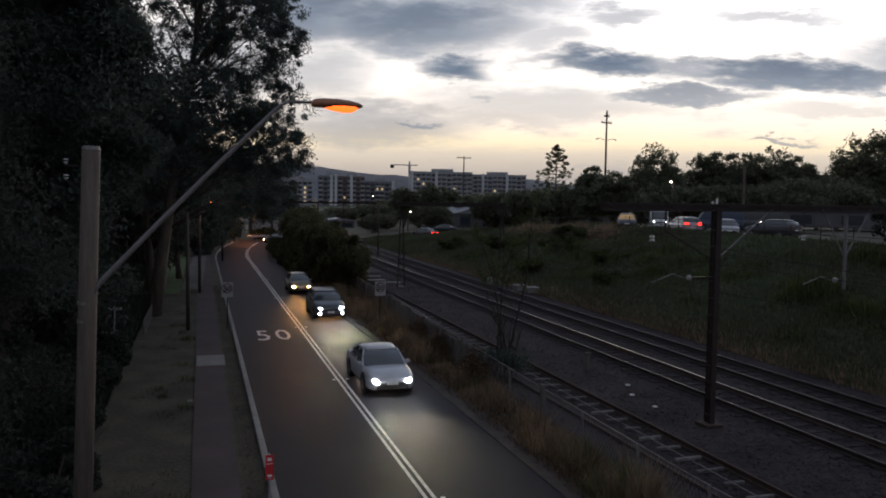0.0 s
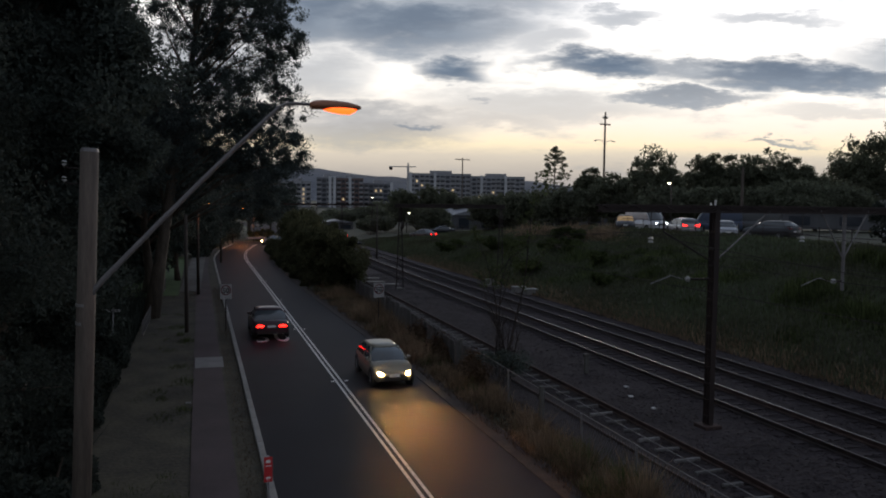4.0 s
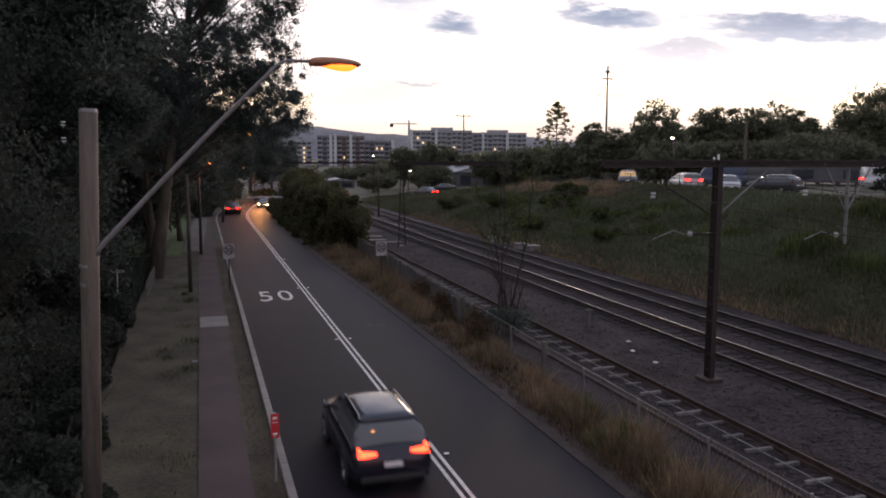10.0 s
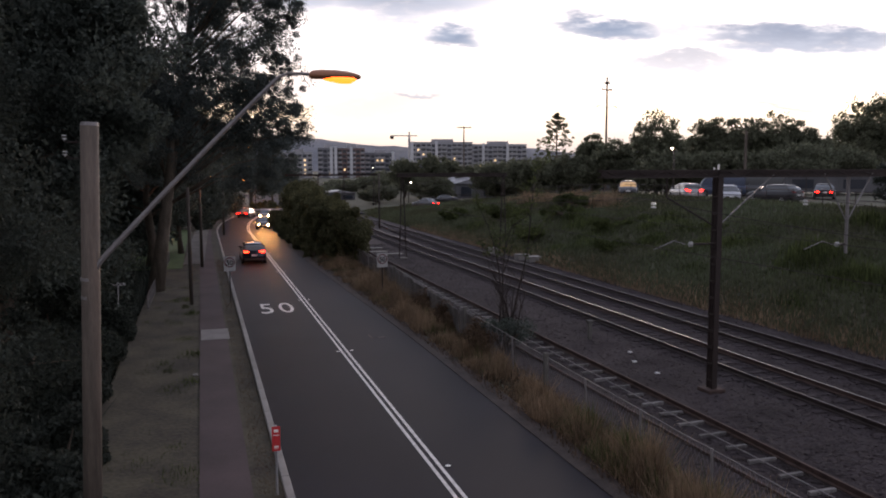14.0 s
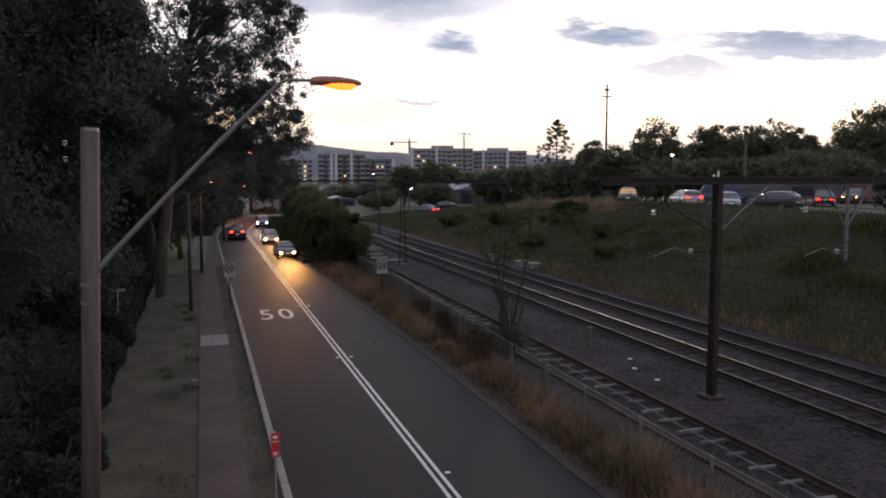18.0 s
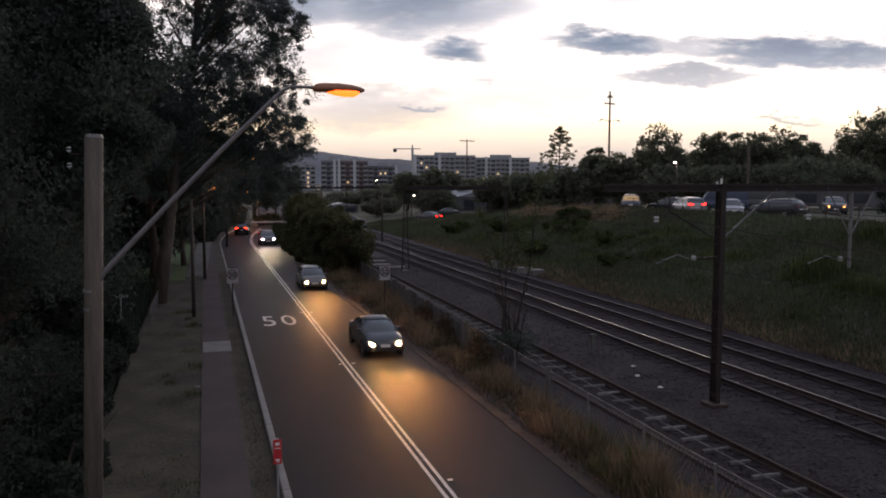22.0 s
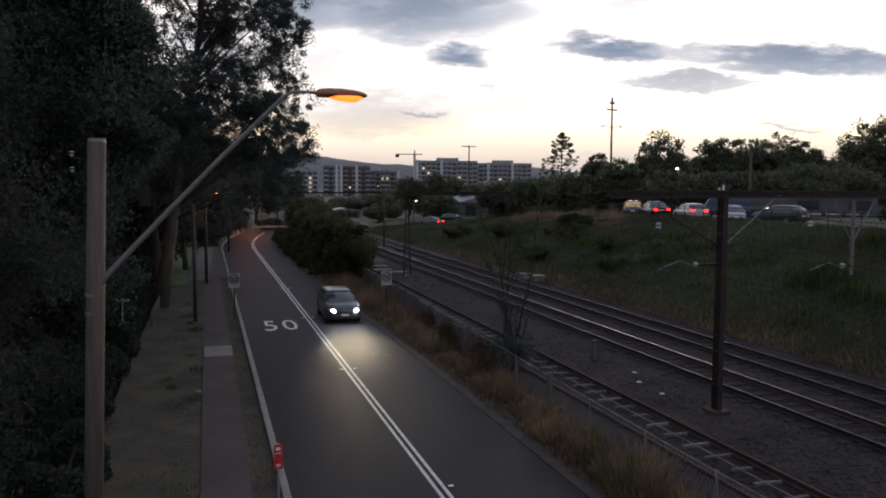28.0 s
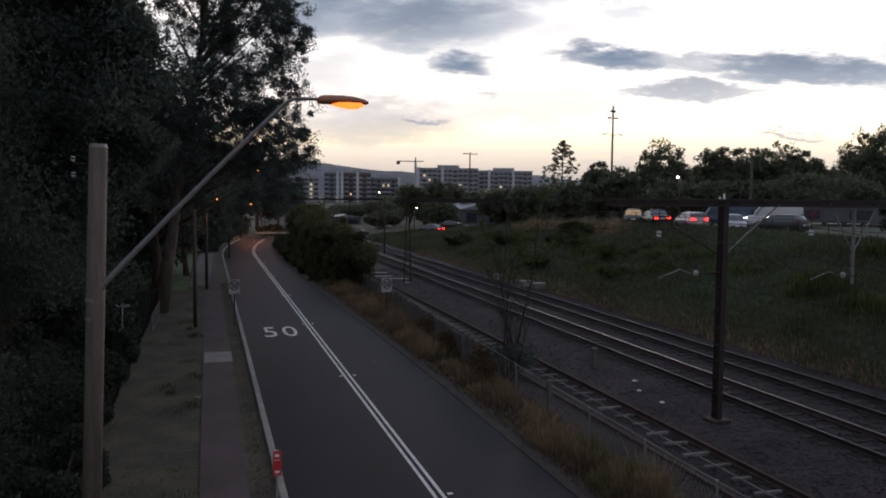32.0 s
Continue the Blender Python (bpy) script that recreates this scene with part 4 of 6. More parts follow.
def utility_pole(x, y, z, h, arms, label, extra=False):
    u = thing("utility_pole", label, "utility pole", x, y, z, 12)
    bm = bmesh.new()
    tube(bm, (0, 0, 0), (0, 0, h), 0.20, 0.13, 10)
    part("pole", bm, M["timber"], u)
    for dz, half in arms:
        bm = bmesh.new()
        box(bm, -half, half, -0.07, 0.07, h - dz - 0.09, h - dz + 0.09)
        part("crossarm", bm, M["timber"], u)
        for s in (-0.92, -0.5, 0.5, 0.92):
            bm = bmesh.new()
            tube(bm, (s * half, 0, h - dz + 0.09), (s * half, 0, h - dz + 0.32), 0.07, 0.05, 6)
            part("insulator", bm, M["ceramic"], u)
    if extra:
        for s in (-1, 1):
            bm = bmesh.new()
            pipe(bm, [(0, 0, h - 4.7), (s * 1.2, 0, h - 4.3), (s * 2.0, 0, h - 4.5)], [0.05, 0.045, 0.11], 6)
            part("lamp_arm", bm, M["galv"], u)


def box_unit(name, label, category, x, y, w, d, h, mat, z=0.0):
    b = thing(name, label, category, x, y, z)
    bm = bmesh.new()
    box(bm, -w / 2, w / 2, -d / 2, d / 2, 0, h * 0.85, 0.03)
    part("body", bm, mat, b)
    bm = bmesh.new()
    box(bm, -w / 2 - 0.04, w / 2 + 0.04, -d / 2 - 0.04, d / 2 + 0.04, h * 0.85, h, 0.02)
    part("lid", bm, mat, b)


# ---- plants ----
def branchy(rng, height, spread, trunk_r, levels, lean=(0.0, 0.0), first=0.3, n_limbs=9, up=0.55):
    """Trunk and limbs as one bark mesh, with the places where leaves hang."""
    bm = bmesh.new()
    pts = [Vector((0, 0, 0))]
    for k in range(1, 7):
        t = k / 6
        pts.append(Vector((lean[0] * t + rng.normal() * 0.12, lean[1] * t + rng.normal() * 0.12, height * t * 0.92)))
    pipe(bm, pts, [trunk_r * (1 - 0.85 * k / 6) * (1.25 if k == 0 else 1) for k in range(7)], 9)
    tips = []
    for k in range(n_limbs):
        t = first + (0.97 - first) * (k + 0.5) / n_limbs
        i = min(5, int(t * 6))
        base = pts[i].lerp(pts[i + 1], t * 6 - i)
        az = k * 2.4 + rng.random() * 0.7
        length = spread * (1.05 - 0.55 * abs(t - 0.55)) * (0.75 + 0.5 * rng.random())
        a, cur = [base], base
        d = Vector((math.cos(az), math.sin(az), up + 0.3 * rng.normal())).normalized()
        for j in range(4):
            cur = cur + d * length / 4
            d = (d + Vector((rng.normal() * 0.22, rng.normal() * 0.22, rng.normal() * 0.15))).normalized()
            a.append(cur)
        r = trunk_r * 0.42 * (1.1 - t)
        pipe(bm, a, [r + 0.02, r * 0.75 + 0.015, r * 0.55 + 0.012, r * 0.35 + 0.01, 0.012], 6)
        for j in range(levels):
            s = a[2 + j % 3]
            e = s + Vector((rng.normal(), rng.normal(), 0.3 + 0.5 * rng.normal())).normalized() * length * (0.22 + 0.2 * rng.random())
            tube(bm, s, e, 0.02 + r * 0.15, 0.008, 4, caps=False)
            tips.append(e)
        tips += a[2:]
    tips.append(pts[-1])
    return bm, tips


def tree(x, y, height, spread, label, seed, leaf="leaf", bark="bark", leaves=9000, size=0.11, clump=0.75, trunk_r=0.3, lean=(0, 0), first=0.3, n_limbs=11, levels=4, z=None, rz=0.0, droop=0.5, group="", lobes=(), flat=0.8, loose=False):
    rng = np.random.default_rng(seed)
    t = thing("tree", label, "tree", x, y, (land(x, y) if z is None else z) - 0.1, rz, group=group)
    bm, tips = branchy(rng, height, spread, trunk_r, levels, lean, first, n_limbs)
    clumps = [(p.x, p.y, p.z, clump * (0.6 + 0.8 * rng.random())) for p in tips]
    for lx, ly, lz, lr in lobes:
        # a heavy bough that ends in a round mass of foliage
        q = min(1.0, max(0.25, lz / height - 0.12))
        s = Vector((lean[0] * q, lean[1] * q, height * 0.92 * q))
        e = Vector((lx, ly, lz))
        mid = s.lerp(e, 0.5) + Vector((0, 0, 0.12 * (e - s).length))
        if loose:
            # open, hanging foliage: sprays along the bough and ragged tufts round its end
            mid += Vector((rng.normal() * 0.35, rng.normal() * 0.35, rng.normal() * 0.35))
            pipe(bm, [s, mid, e], [trunk_r * 0.20, trunk_r * 0.11, 0.015], 5)
            for q in (0.35, 0.55, 0.7, 0.85):
                p = mid.lerp(e, q) + Vector(rng.normal(size=3)) * 0.45
                clumps.append((p.x, p.y, p.z - 0.15, clump * (0.4 + 0.7 * rng.random())))
            for k in range(int(10 + 13 * lr * lr)):
                d = Vector(rng.normal(size=3)) * lr * 0.72
                d *= min(1.0, 1.45 * lr / d.length)
                p = e + d
                if k % 3 == 0:
                    tube(bm, e.lerp(mid, 0.4 * rng.random()), p, 0.016, 0.006, 4, caps=False)
                clumps.append((p.x, p.y, p.z, clump * (0.30 + 0.75 * rng.random() ** 1.5)))
            continue
        pipe(bm, [s, mid, e], [trunk_r * 0.34, trunk_r * 0.22, trunk_r * 0.1], 6)
        for k in range(int(9 + 7 * lr * lr)):
            d = Vector(rand_dirs(rng, 1)[0]) * lr * rng.random() ** 0.4
            p = e + Vector((d.x, d.y, d.z * flat))
            if k % 3 == 0:
                tube(bm, e.lerp(mid, 0.3), p, 0.03, 0.008, 4, caps=False)
            clumps.append((p.x, p.y, p.z, clump * (0.45 + 0.5 * rng.random())))
    part("trunk", bm, M[bark], t, smooth=True)
    c, ax, ay = leaf_cloud(rng, clumps, max(8, leaves // len(clumps)), size, droop, 0.8)
    mesh_part("crown", leaf_mesh("crown", c, ax, ay), M[leaf], t)
    return t


def dome_tree(x, y, h, r, seed, leaf="leaf_hazy", leaves=13000, size=0.22):
    """A rounded tree: short trunk, boughs, and a billowing crown of many clumps."""
    rng = np.random.default_rng(seed)
    t = thing("tree", "dark rounded leafy tree beyond the car park", "tree", x, y, land(x, y) - 0.1, group="trees beyond the car park")
    bm = bmesh.new()
    pipe(bm, [(0, 0, 0), (0.1 * r * rng.normal(), 0, h * 0.3), (0.1 * r * rng.normal(), 0.1, h * 0.75)], [0.30, 0.22, 0.07], 8)
    clumps = []
    half = h * 0.40
    heads = [(0.0, 0.0, h - half - 0.3, r * 0.9, half)]
    for k in range(6):
        a = k * math.tau / 5 + rng.random()
        heads.append((math.cos(a) * r * 0.55, math.sin(a) * r * 0.55, h * (0.36 + 0.28 * rng.random()), r * (0.50 + 0.2 * rng.random()), h * (0.22 + 0.08 * rng.random())))
    for hx, hy, hz, hr, hh in heads:
        pipe(bm, [(0, 0, h * 0.25), (hx * 0.5, hy * 0.5, hz * 0.7), (hx, hy, hz)], [0.12, 0.08, 0.03], 5)
        for k in range(int(16 + hr * hr * 9)):
            d = rand_dirs(rng, 1)[0] * (0.35 + 0.65 * rng.random() ** 0.4)
            clumps.append((hx + d[0] * hr, hy + d[1] * hr, max(0.5, hz + d[2] * hh), 0.42 + 0.13 * r * rng.random()))
    part("trunk", bm, M["bark"], t, smooth=True)
    c, ax, ay = leaf_cloud(rng, clumps, max(8, leaves // len(clumps)), size, 0.2, 0.85)
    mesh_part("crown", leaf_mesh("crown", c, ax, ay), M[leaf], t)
    return t


def bush(x, y, w, d, h, label, seed, leaf="leaf_bush", leaves=6000, size=0.10, z=None, name="bush", category="bush", group=""):
    rng = np.random.default_rng(seed)
    b = thing(name, label, category, x, y, (land(x, y) if z is None else z) - 0.05, group=group)
    bm = bmesh.new()
    clumps = []
    n = max(10, int(w * d * h * 0.9))
    for k in range(n):
        p = rand_dirs(rng, 1)[0] * rng.random() ** 0.33
        q = Vector((p[0] * w / 2, p[1] * d / 2, h * (0.5 + 0.5 * p[2]) * (0.8 + 0.3 * rng.random())))
        clumps.append((q.x, q.y, max(0.15, q.z), 0.30 + 0.13 * h * rng.random()))
        if k < 14:
            pipe(bm, [(q.x * 0.1, q.y * 0.1, 0), (q.x * 0.5, q.y * 0.5, q.z * 0.55), (q.x, q.y, q.z)], [0.05, 0.03, 0.012], 5)
    part("stem", bm, M["bark"], b)
    c, ax, ay = leaf_cloud(rng, clumps, max(8, leaves // n), size, 0.2, 0.9)
    c[:, 2] = np.maximum(c[:, 2], 0.03)
    mesh_part("foliage", leaf_mesh("foliage", c, ax, ay), M[leaf], b)
    return b


def bare_tree(x, y, h, seed, stems=3, leaves=0):
    """A thin sapling: upright crooked stems that fork into twigs, with a few sprays of leaves high up."""
    rng = np.random.default_rng(seed)
    t = thing("bare_tree", "thin nearly leafless sapling by the track fence", "tree", x, y, 0.0)
    tips = []

    def grow(bm, p, d, length, r, level):
        pts = [p]
        for j in range(5):
            d = (d + Vector((rng.normal() * 0.13, rng.normal() * 0.13, 0.10 + rng.normal() * 0.06))).normalized()
            p = p + d * length / 5
            pts.append(p)
        pipe(bm, pts, [r, r * 0.88, r * 0.75, r * 0.6, r * 0.45, r * 0.25], 5)
        tips.append(p)
        if level < 3:
            for j in range(6 if level == 0 else 4):
                k = 2 + (j % 4)
                side = Vector(rand_dirs(rng, 1)[0])
                side.z = abs(side.z) * 0.5 + 0.15
                grow(bm, pts[k], (d * 0.45 + side.normalized()).normalized(), length * (0.20 + 0.16 * rng.random()), max(0.004, r * 0.36), level + 1)
    for k in range(stems):
        az = k * math.tau / stems + rng.random()
        bm = bmesh.new()
        tilt = 0.03 + 0.22 * rng.random()
        grow(bm, Vector((0.18 * math.cos(az), 0.18 * math.sin(az), 0)), Vector((math.cos(az) * tilt, math.sin(az) * tilt, 1)).normalized(), h * (0.6 + 0.4 * rng.random()), 0.055, 0)
        part("stem", bm, M["dark_bark"], t)
    if leaves:
        high = [p for p in tips if p.z > h * 0.5]
        clumps = [(p.x, p.y, p.z, 0.22) for p in high]
        c, ax, ay = leaf_cloud(rng, clumps, max(2, leaves // len(clumps)), 0.05, 0.6, 0.7)
        mesh_part("leaves", leaf_mesh("leaves", c, ax, ay), M["weed"], t, "sparse yellow-green leaves")


def grass_field(name, label, n, place, height, width, mat, seed, lean=0.35):
    """Blades as narrow quads; place(rng, n) gives x, y and a height factor."""
    rng = np.random.default_rng(seed)
    x, y, k = place(rng, n)
    z = np.array([land(a, b) for a, b in zip(x, y)]) - 0.04
    h = height * k * (0.5 + 0.9 * rng.random(n))
    az = rng.random(n) * math.tau
    ln = lean * rng.normal(size=n)
    up = np.stack([np.cos(az) * ln, np.sin(az) * ln, np.ones(n)], 1) * (h / 2)[:, None]
    side = np.stack([-np.sin(az), np.cos(az), np.zeros(n)], 1) * (width * (0.6 + 0.8 * rng.random(n)))[:, None]
    c = np.stack([x, y, z], 1) + up
    return tagged(mesh_part(name, leaf_mesh(name, c, up, side), M[mat]), label, "grass", kind="stuff")


def clustered(rng, n, x0, x1, y0, y1, clusters, spread, power=1.4):
    cy = y0 + (y1 - y0) * rng.random(clusters) ** power
    cx = x0 + (x1 - x0) * rng.random(clusters)
    i = rng.integers(0, clusters, n)
    k = 0.35 + 1.2 * rng.random(clusters) ** 1.5
    wide = 0.6 + 0.9 * rng.random(clusters)
    ox, oy = rng.normal(size=n), rng.normal(size=n)
    return cx[i] + ox * spread * wide[i], cy[i] + oy * spread * 1.5 * wide[i], k[i] * (0.25 + 0.95 * np.exp(-0.5 * (ox ** 2 + oy ** 2)))


def build_grass():
    def verge_place(rng, n):
        x, y, k = clustered(rng, n, 0.2, 1.0, 9, 60, 115, 0.20)
        k = k * 0.85
        e = np.array([road_right(b) + 0.45 + (fence_x(b) - road_right(b) - 0.45) * a for a, b in zip(np.clip(x, -0.02, 1.1), y)])
        return e, y, k
    grass_field("dry_grass", "tall dry straw-coloured grass on the verge", 62000, verge_place, 0.60, 0.009, "tan_straw", 11, 0.6)
    grass_field("verge_weeds", "green weeds among the dry verge grass", 2500, verge_place, 0.42, 0.013, "weed", 12, 0.6)

    def near_verge(rng, n):
        x, y, k = clustered(rng, n, 8.7, 9.7, 9, 18.5, 22, 0.22, 1.0)
        return np.maximum(x, 8.55), y, k
    grass_field("verge_tussocks", "yellow-green tussock grass where the verge widens", 7000, near_verge, 0.48, 0.010, "weed", 18, 0.65)
    grass_field("verge_straw", "pale dry tussock grass where the verge widens", 5000, near_verge, 0.46, 0.009, "straw", 18, 0.8)

    def verge_floor(rng, n):
        y = 9 + 50 * rng.random(n) ** 1.4
        a = rng.random(n)
        edge = np.array([road_right(b) for b in y])
        far = np.array([fence_x(b) + 0.5 for b in y])
        return edge + 0.2 + (far - edge - 0.3) * a, y, 0.3 + 0.9 * rng.random(n) ** 2
    grass_field("verge_undergrowth", "dead brown undergrowth over the whole verge", 30000, verge_floor, 0.17, 0.014, "dead_growth", 19, 0.7)

    def bank_place(rng, n):
        y = 12 + 110 * rng.random(n) ** 1.2
        x = 23.1 + 14.5 * rng.random(n)
        return x, y, 0.55 + 0.9 * rng.random(n)
    grass_field("bank_grass", "rough dark green grass on the railway bank", 170000, bank_place, 0.20, 0.035, "grass", 13)

    def foot_place(rng, n):
        y = 12 + 75 * rng.random(n) ** 1.2
        return 22.9 + np.abs(rng.normal(size=n)) * 0.8, y, 0.6 + 0.6 * rng.random(n)
    grass_field("track_edge_grass", "dry grass where the bank meets the track", 16000, foot_place, 0.26, 0.014, "tan_straw", 14, 0.5)

    def crest_place(rng, n):
        return clustered(rng, n, 33.5, 36.8, 58, 84, 34, 0.7, 1.0)
    grass_field("crest_grass", "tall brown dry grass along the top of the bank", 12000, crest_place, 0.5, 0.02, "tan_straw", 21, 0.5)

    def left_patches(rng, n):
        x, y, k = clustered(rng, n, -2.7, -0.5, 10, 58, 150, 0.3)
        return np.clip(x, -2.9, -0.26), y, k

    def left_place(rng, n):
        y = 10 + 50 * rng.random(n) ** 1.3
        x = np.where(rng.random(n) < 0.6, -2.9 + 2.5 * rng.random(n), 0.95 + 0.5 * rng.random(n))
        return x, y, 0.5 + 0.7 * rng.random(n)
    grass_field("path_grass", "short dry grass beside the footpath", 60000, left_place, 0.085, 0.010, "dead_growth", 15, 0.6)
    grass_field("path_weeds", "patchy green grass beside the footpath", 42000, left_patches, 0.14, 0.011, "weed", 23, 0.6)

    def left_wild(rng, n):
        y = 10 + 50 * rng.random(n) ** 1.3
        return -3.0 - 5 * rng.random(n), y, 0.5 + 0.9 * rng.random(n)
    grass_field("under_tree_growth", "dark undergrowth beneath the roadside trees", 22000, left_wild, 0.45, 0.03, "leaf_shaded", 16)

    def bank_weeds(rng, n):
        return clustered(rng, n, 25, 35, 22, 90, 60, 0.6)
    grass_field("bank_weeds", "clumps of taller pale green weeds on the bank", 26000, bank_weeds, 0.45, 0.04, "weed", 17)


def norfolk_pine(x, y, h, z):
    rng = np.random.default_rng(77)
    t = thing("pine_tree", "tall tiered dark conifer above the tree line", "tree", x, y, z)
    bm = bmesh.new()
    tube(bm, (0, 0, 0), (0, 0, h), 0.30, 0.04, 8)
    clumps = []
    for k in range(15):
        q = k / 14
        zz = h * (0.36 + 0.60 * q)
        for j in range(5):
            r = (4.9 * (1 - q ** 1.6) + 0.35) * (0.62 + 0.6 * rng.random())
            az = j * math.tau / 5 + k * 0.7 + rng.normal() * 0.3
            rise = r * (0.10 + 0.28 * rng.random())
            e = Vector((math.cos(az) * r, math.sin(az) * r, zz + rise + 0.25 * rng.normal()))
            pipe(bm, [(0, 0, zz), (e.x * 0.6, e.y * 0.6, zz + rise * 0.25), e], [0.07, 0.045, 0.02], 5)
            clumps.append((e.x, e.y, e.z + 0.15, 0.38 + 0.22 * rng.random()))
            if rng.random() < 0.65:
                clumps.append((e.x * 0.74, e.y * 0.74, zz + rise * 0.5 + 0.1, 0.34 + 0.16 * rng.random()))
            if rng.random() < 0.3:
                clumps.append((e.x * 0.45, e.y * 0.45, zz + rise * 0.2, 0.35))
    part("trunk", bm, M["bark"], t)
    c, ax, ay = leaf_cloud(rng, clumps, 56, 0.16, -0.2, 0.75)
    mesh_part("crown", leaf_mesh("crown", c, ax, ay), M["leaf_hazy"], t)


# ---- vehicles ----
def projector(c, x, y, z, glow, lens):
    """A bright bulb deep in a short barrel, its mouth half shaded, so that it throws a low beam. The barrel itself
    glows to imitate bloom.
    """
    m = Matrix.Translation((x, y + 0.035, z)) @ pose(0, 0, 0, 1.5, 0, 0)
    r, depth, n = 0.020, 0.07, 14
    bm = bmesh.new()
    bm.faces.new([bm.verts.new(m @ Vector((r * math.cos(k * math.tau / n), -depth, -r * math.sin(k * math.tau / n)))) for k in range(n)])
    part("bulb", bm, glow, c, "dazzling headlight bulb")
    bm = bmesh.new()
    rr = r + 0.008
    loft(bm, [[m @ Vector((q * math.cos(k * math.tau / n), yy, q * math.sin(k * math.tau / n))) for k in range(n)] for q, yy in ((rr, -depth - 0.01), (rr, 0.06), (rr + 0.005, 0.06), (rr + 0.005, -depth - 0.01))], caps=False)
    vs = [bm.verts.new(m @ Vector((rr * math.cos(k * math.pi / 7), 0.058, rr * math.sin(k * math.pi / 7)))) for k in range(8)]
    bm.faces.new(vs)
    part("barrel", bm, lens, c)


def car(label, paint, suv=False, head="head_cool", tail="tail", fog=False, wagon=False, L=4.4, W=1.74, rails=False, van=False, glass="glass", top=0.0):
    """A car with its front towards +y, origin on the ground between the wheels."""
    H = top or (1.37 if not suv else 1.47)
    if van:
        H, L, W = 2.0, 4.9, 1.86
    c = thing("car" if not van else "van", label, "car" if not van else "van")
    P = PAINT[paint]
    hw, f, r = W / 2, L / 2, -L / 2
    belt = 0.86 if not suv else 0.98
    hood = 0.78 if not suv else 0.92
    boot = 0.90 if not (suv or wagon) else belt + 0.02
    if van:
        belt, hood, boot = 1.15, 1.12, 1.15
    wb = 1.29

    def sec(y, w, zt, zb=0.24, ch=0.10):
        return [(-w + 0.06, y, zb), (-w, y, zb + 0.10), (-w - 0.0, y, (zb + zt) / 2), (-w + 0.03, y, zt - ch * 0.6), (-w + 0.12, y, zt - 0.01), (-w * 0.5, y, zt + 0.02), (0, y, zt + 0.03),
                (w * 0.5, y, zt + 0.02), (w - 0.12, y, zt - 0.01), (w - 0.03, y, zt - ch * 0.6), (w, y, (zb + zt) / 2), (w, y, zb + 0.10), (w - 0.06, y, zb)]
    bm = bmesh.new()
    kr = (0.99, 1.0) if (suv or wagon) else (0.88, 0.96)
    ws = [(r, hw * 0.84, boot * kr[0], 0.36), (r + 0.06, hw * 0.91, boot * kr[1], 0.30), (r + 0.25, hw * 0.97, boot, 0.26), (r + 0.7, hw, belt, 0.24), (-0.3, hw, belt, 0.22), (0.55, hw, belt - 0.02, 0.22),
          (0.95, hw * 0.99, hood + 0.06, 0.22), (1.5, hw * 0.98, hood, 0.22), (f - 0.35, hw * 0.93, hood - 0.06, 0.24), (f - 0.10, hw * 0.84, hood - 0.16, 0.24), (f, hw * 0.70, hood - 0.26, 0.28)]
    loft(bm, [sec(*s) for s in ws])
    bmesh.ops.recalc_face_normals(bm, faces=bm.faces)
    part("body", bm, P, c, smooth=True)
    # greenhouse
    if van:
        y_r0, y_r1, y_f1, y_f0 = r + 0.06, r + 0.12, 1.15, 1.75
    elif suv:
        y_r0, y_r1, y_f1, y_f0 = r + 0.16, r + 0.58, 0.32, 1.08
    elif wagon:
        y_r0, y_r1, y_f1, y_f0 = r + 0.20, r + 0.70, 0.25, 1.04
    else:
        y_r0, y_r1, y_f1, y_f0 = r + 0.62, r + 1.40, 0.25, 1.05
    bw, rw = hw - 0.07, hw - 0.29
    if van:
        rw = hw - 0.12
    bm = bmesh.new()

    def ring(z, w, y0, y1, k=0.12):
        return [(-w, y0 + k, z), (-w + k, y0, z), (w - k, y0, z), (w, y0 + k, z), (w, y1 - k * 2, z), (w - k, y1, z), (0, y1 + 0.06, z), (-w + k, y1, z), (-w, y1 - k * 2, z)]
    low, mid, top = ring(belt - 0.06, bw, y_r0, y_f0), ring(belt + (H - belt) * 0.5, (bw + rw) / 2 + 0.035, y_r0 * 0.55 + y_r1 * 0.45 - 0.05, (y_f0 + y_f1) / 2 + 0.05), ring(H - 0.10, rw + 0.03, y_r1, y_f1)
    bm.free()
    for pane, ks in (("rear_window", (0, 1, 2)), ("side_window", (3,)), ("windscreen", (4, 5, 6, 7)), ("side_window", (8,))):
        bm = bmesh.new()
        for a, b in ((low, mid), (mid, top)):
            for k in ks:
                bm.faces.new([bm.verts.new(p) for p in (a[k], a[(k + 1) % 9], b[(k + 1) % 9], b[k])])
        bmesh.ops.remove_doubles(bm, verts=bm.verts, dist=0.001)
        part(pane, bm, P if van and pane != "windscreen" else M[glass], c, smooth=True)
    bm = bmesh.new()
    loft(bm, [ring(H - 0.105, rw + 0.045, y_r1 - 0.03, y_f1 + 0.03), ring(H - 0.05, rw + 0.02, y_r1 + 0.02, y_f1 - 0.03), ring(H, rw - 0.16, y_r1 + 0.25, y_f1 - 0.30)])
    bmesh.ops.recalc_face_normals(bm, faces=bm.faces)
    part("roof", bm, P, c, smooth=True)
    # pillars
    for s in (-1, 1):
        for (ya, yb) in ((y_f0 - 0.14, y_f1 - 0.06), (-0.28, -0.30), (y_r0 + 0.10, y_r1 + 0.06)):
            bm = bmesh.new()
            tube(bm, (s * (bw - 0.005), ya, belt - 0.05), (s * (rw + 0.03), yb, H - 0.08), 0.045 if ya != -0.28 else 0.03, 0.035, 6)
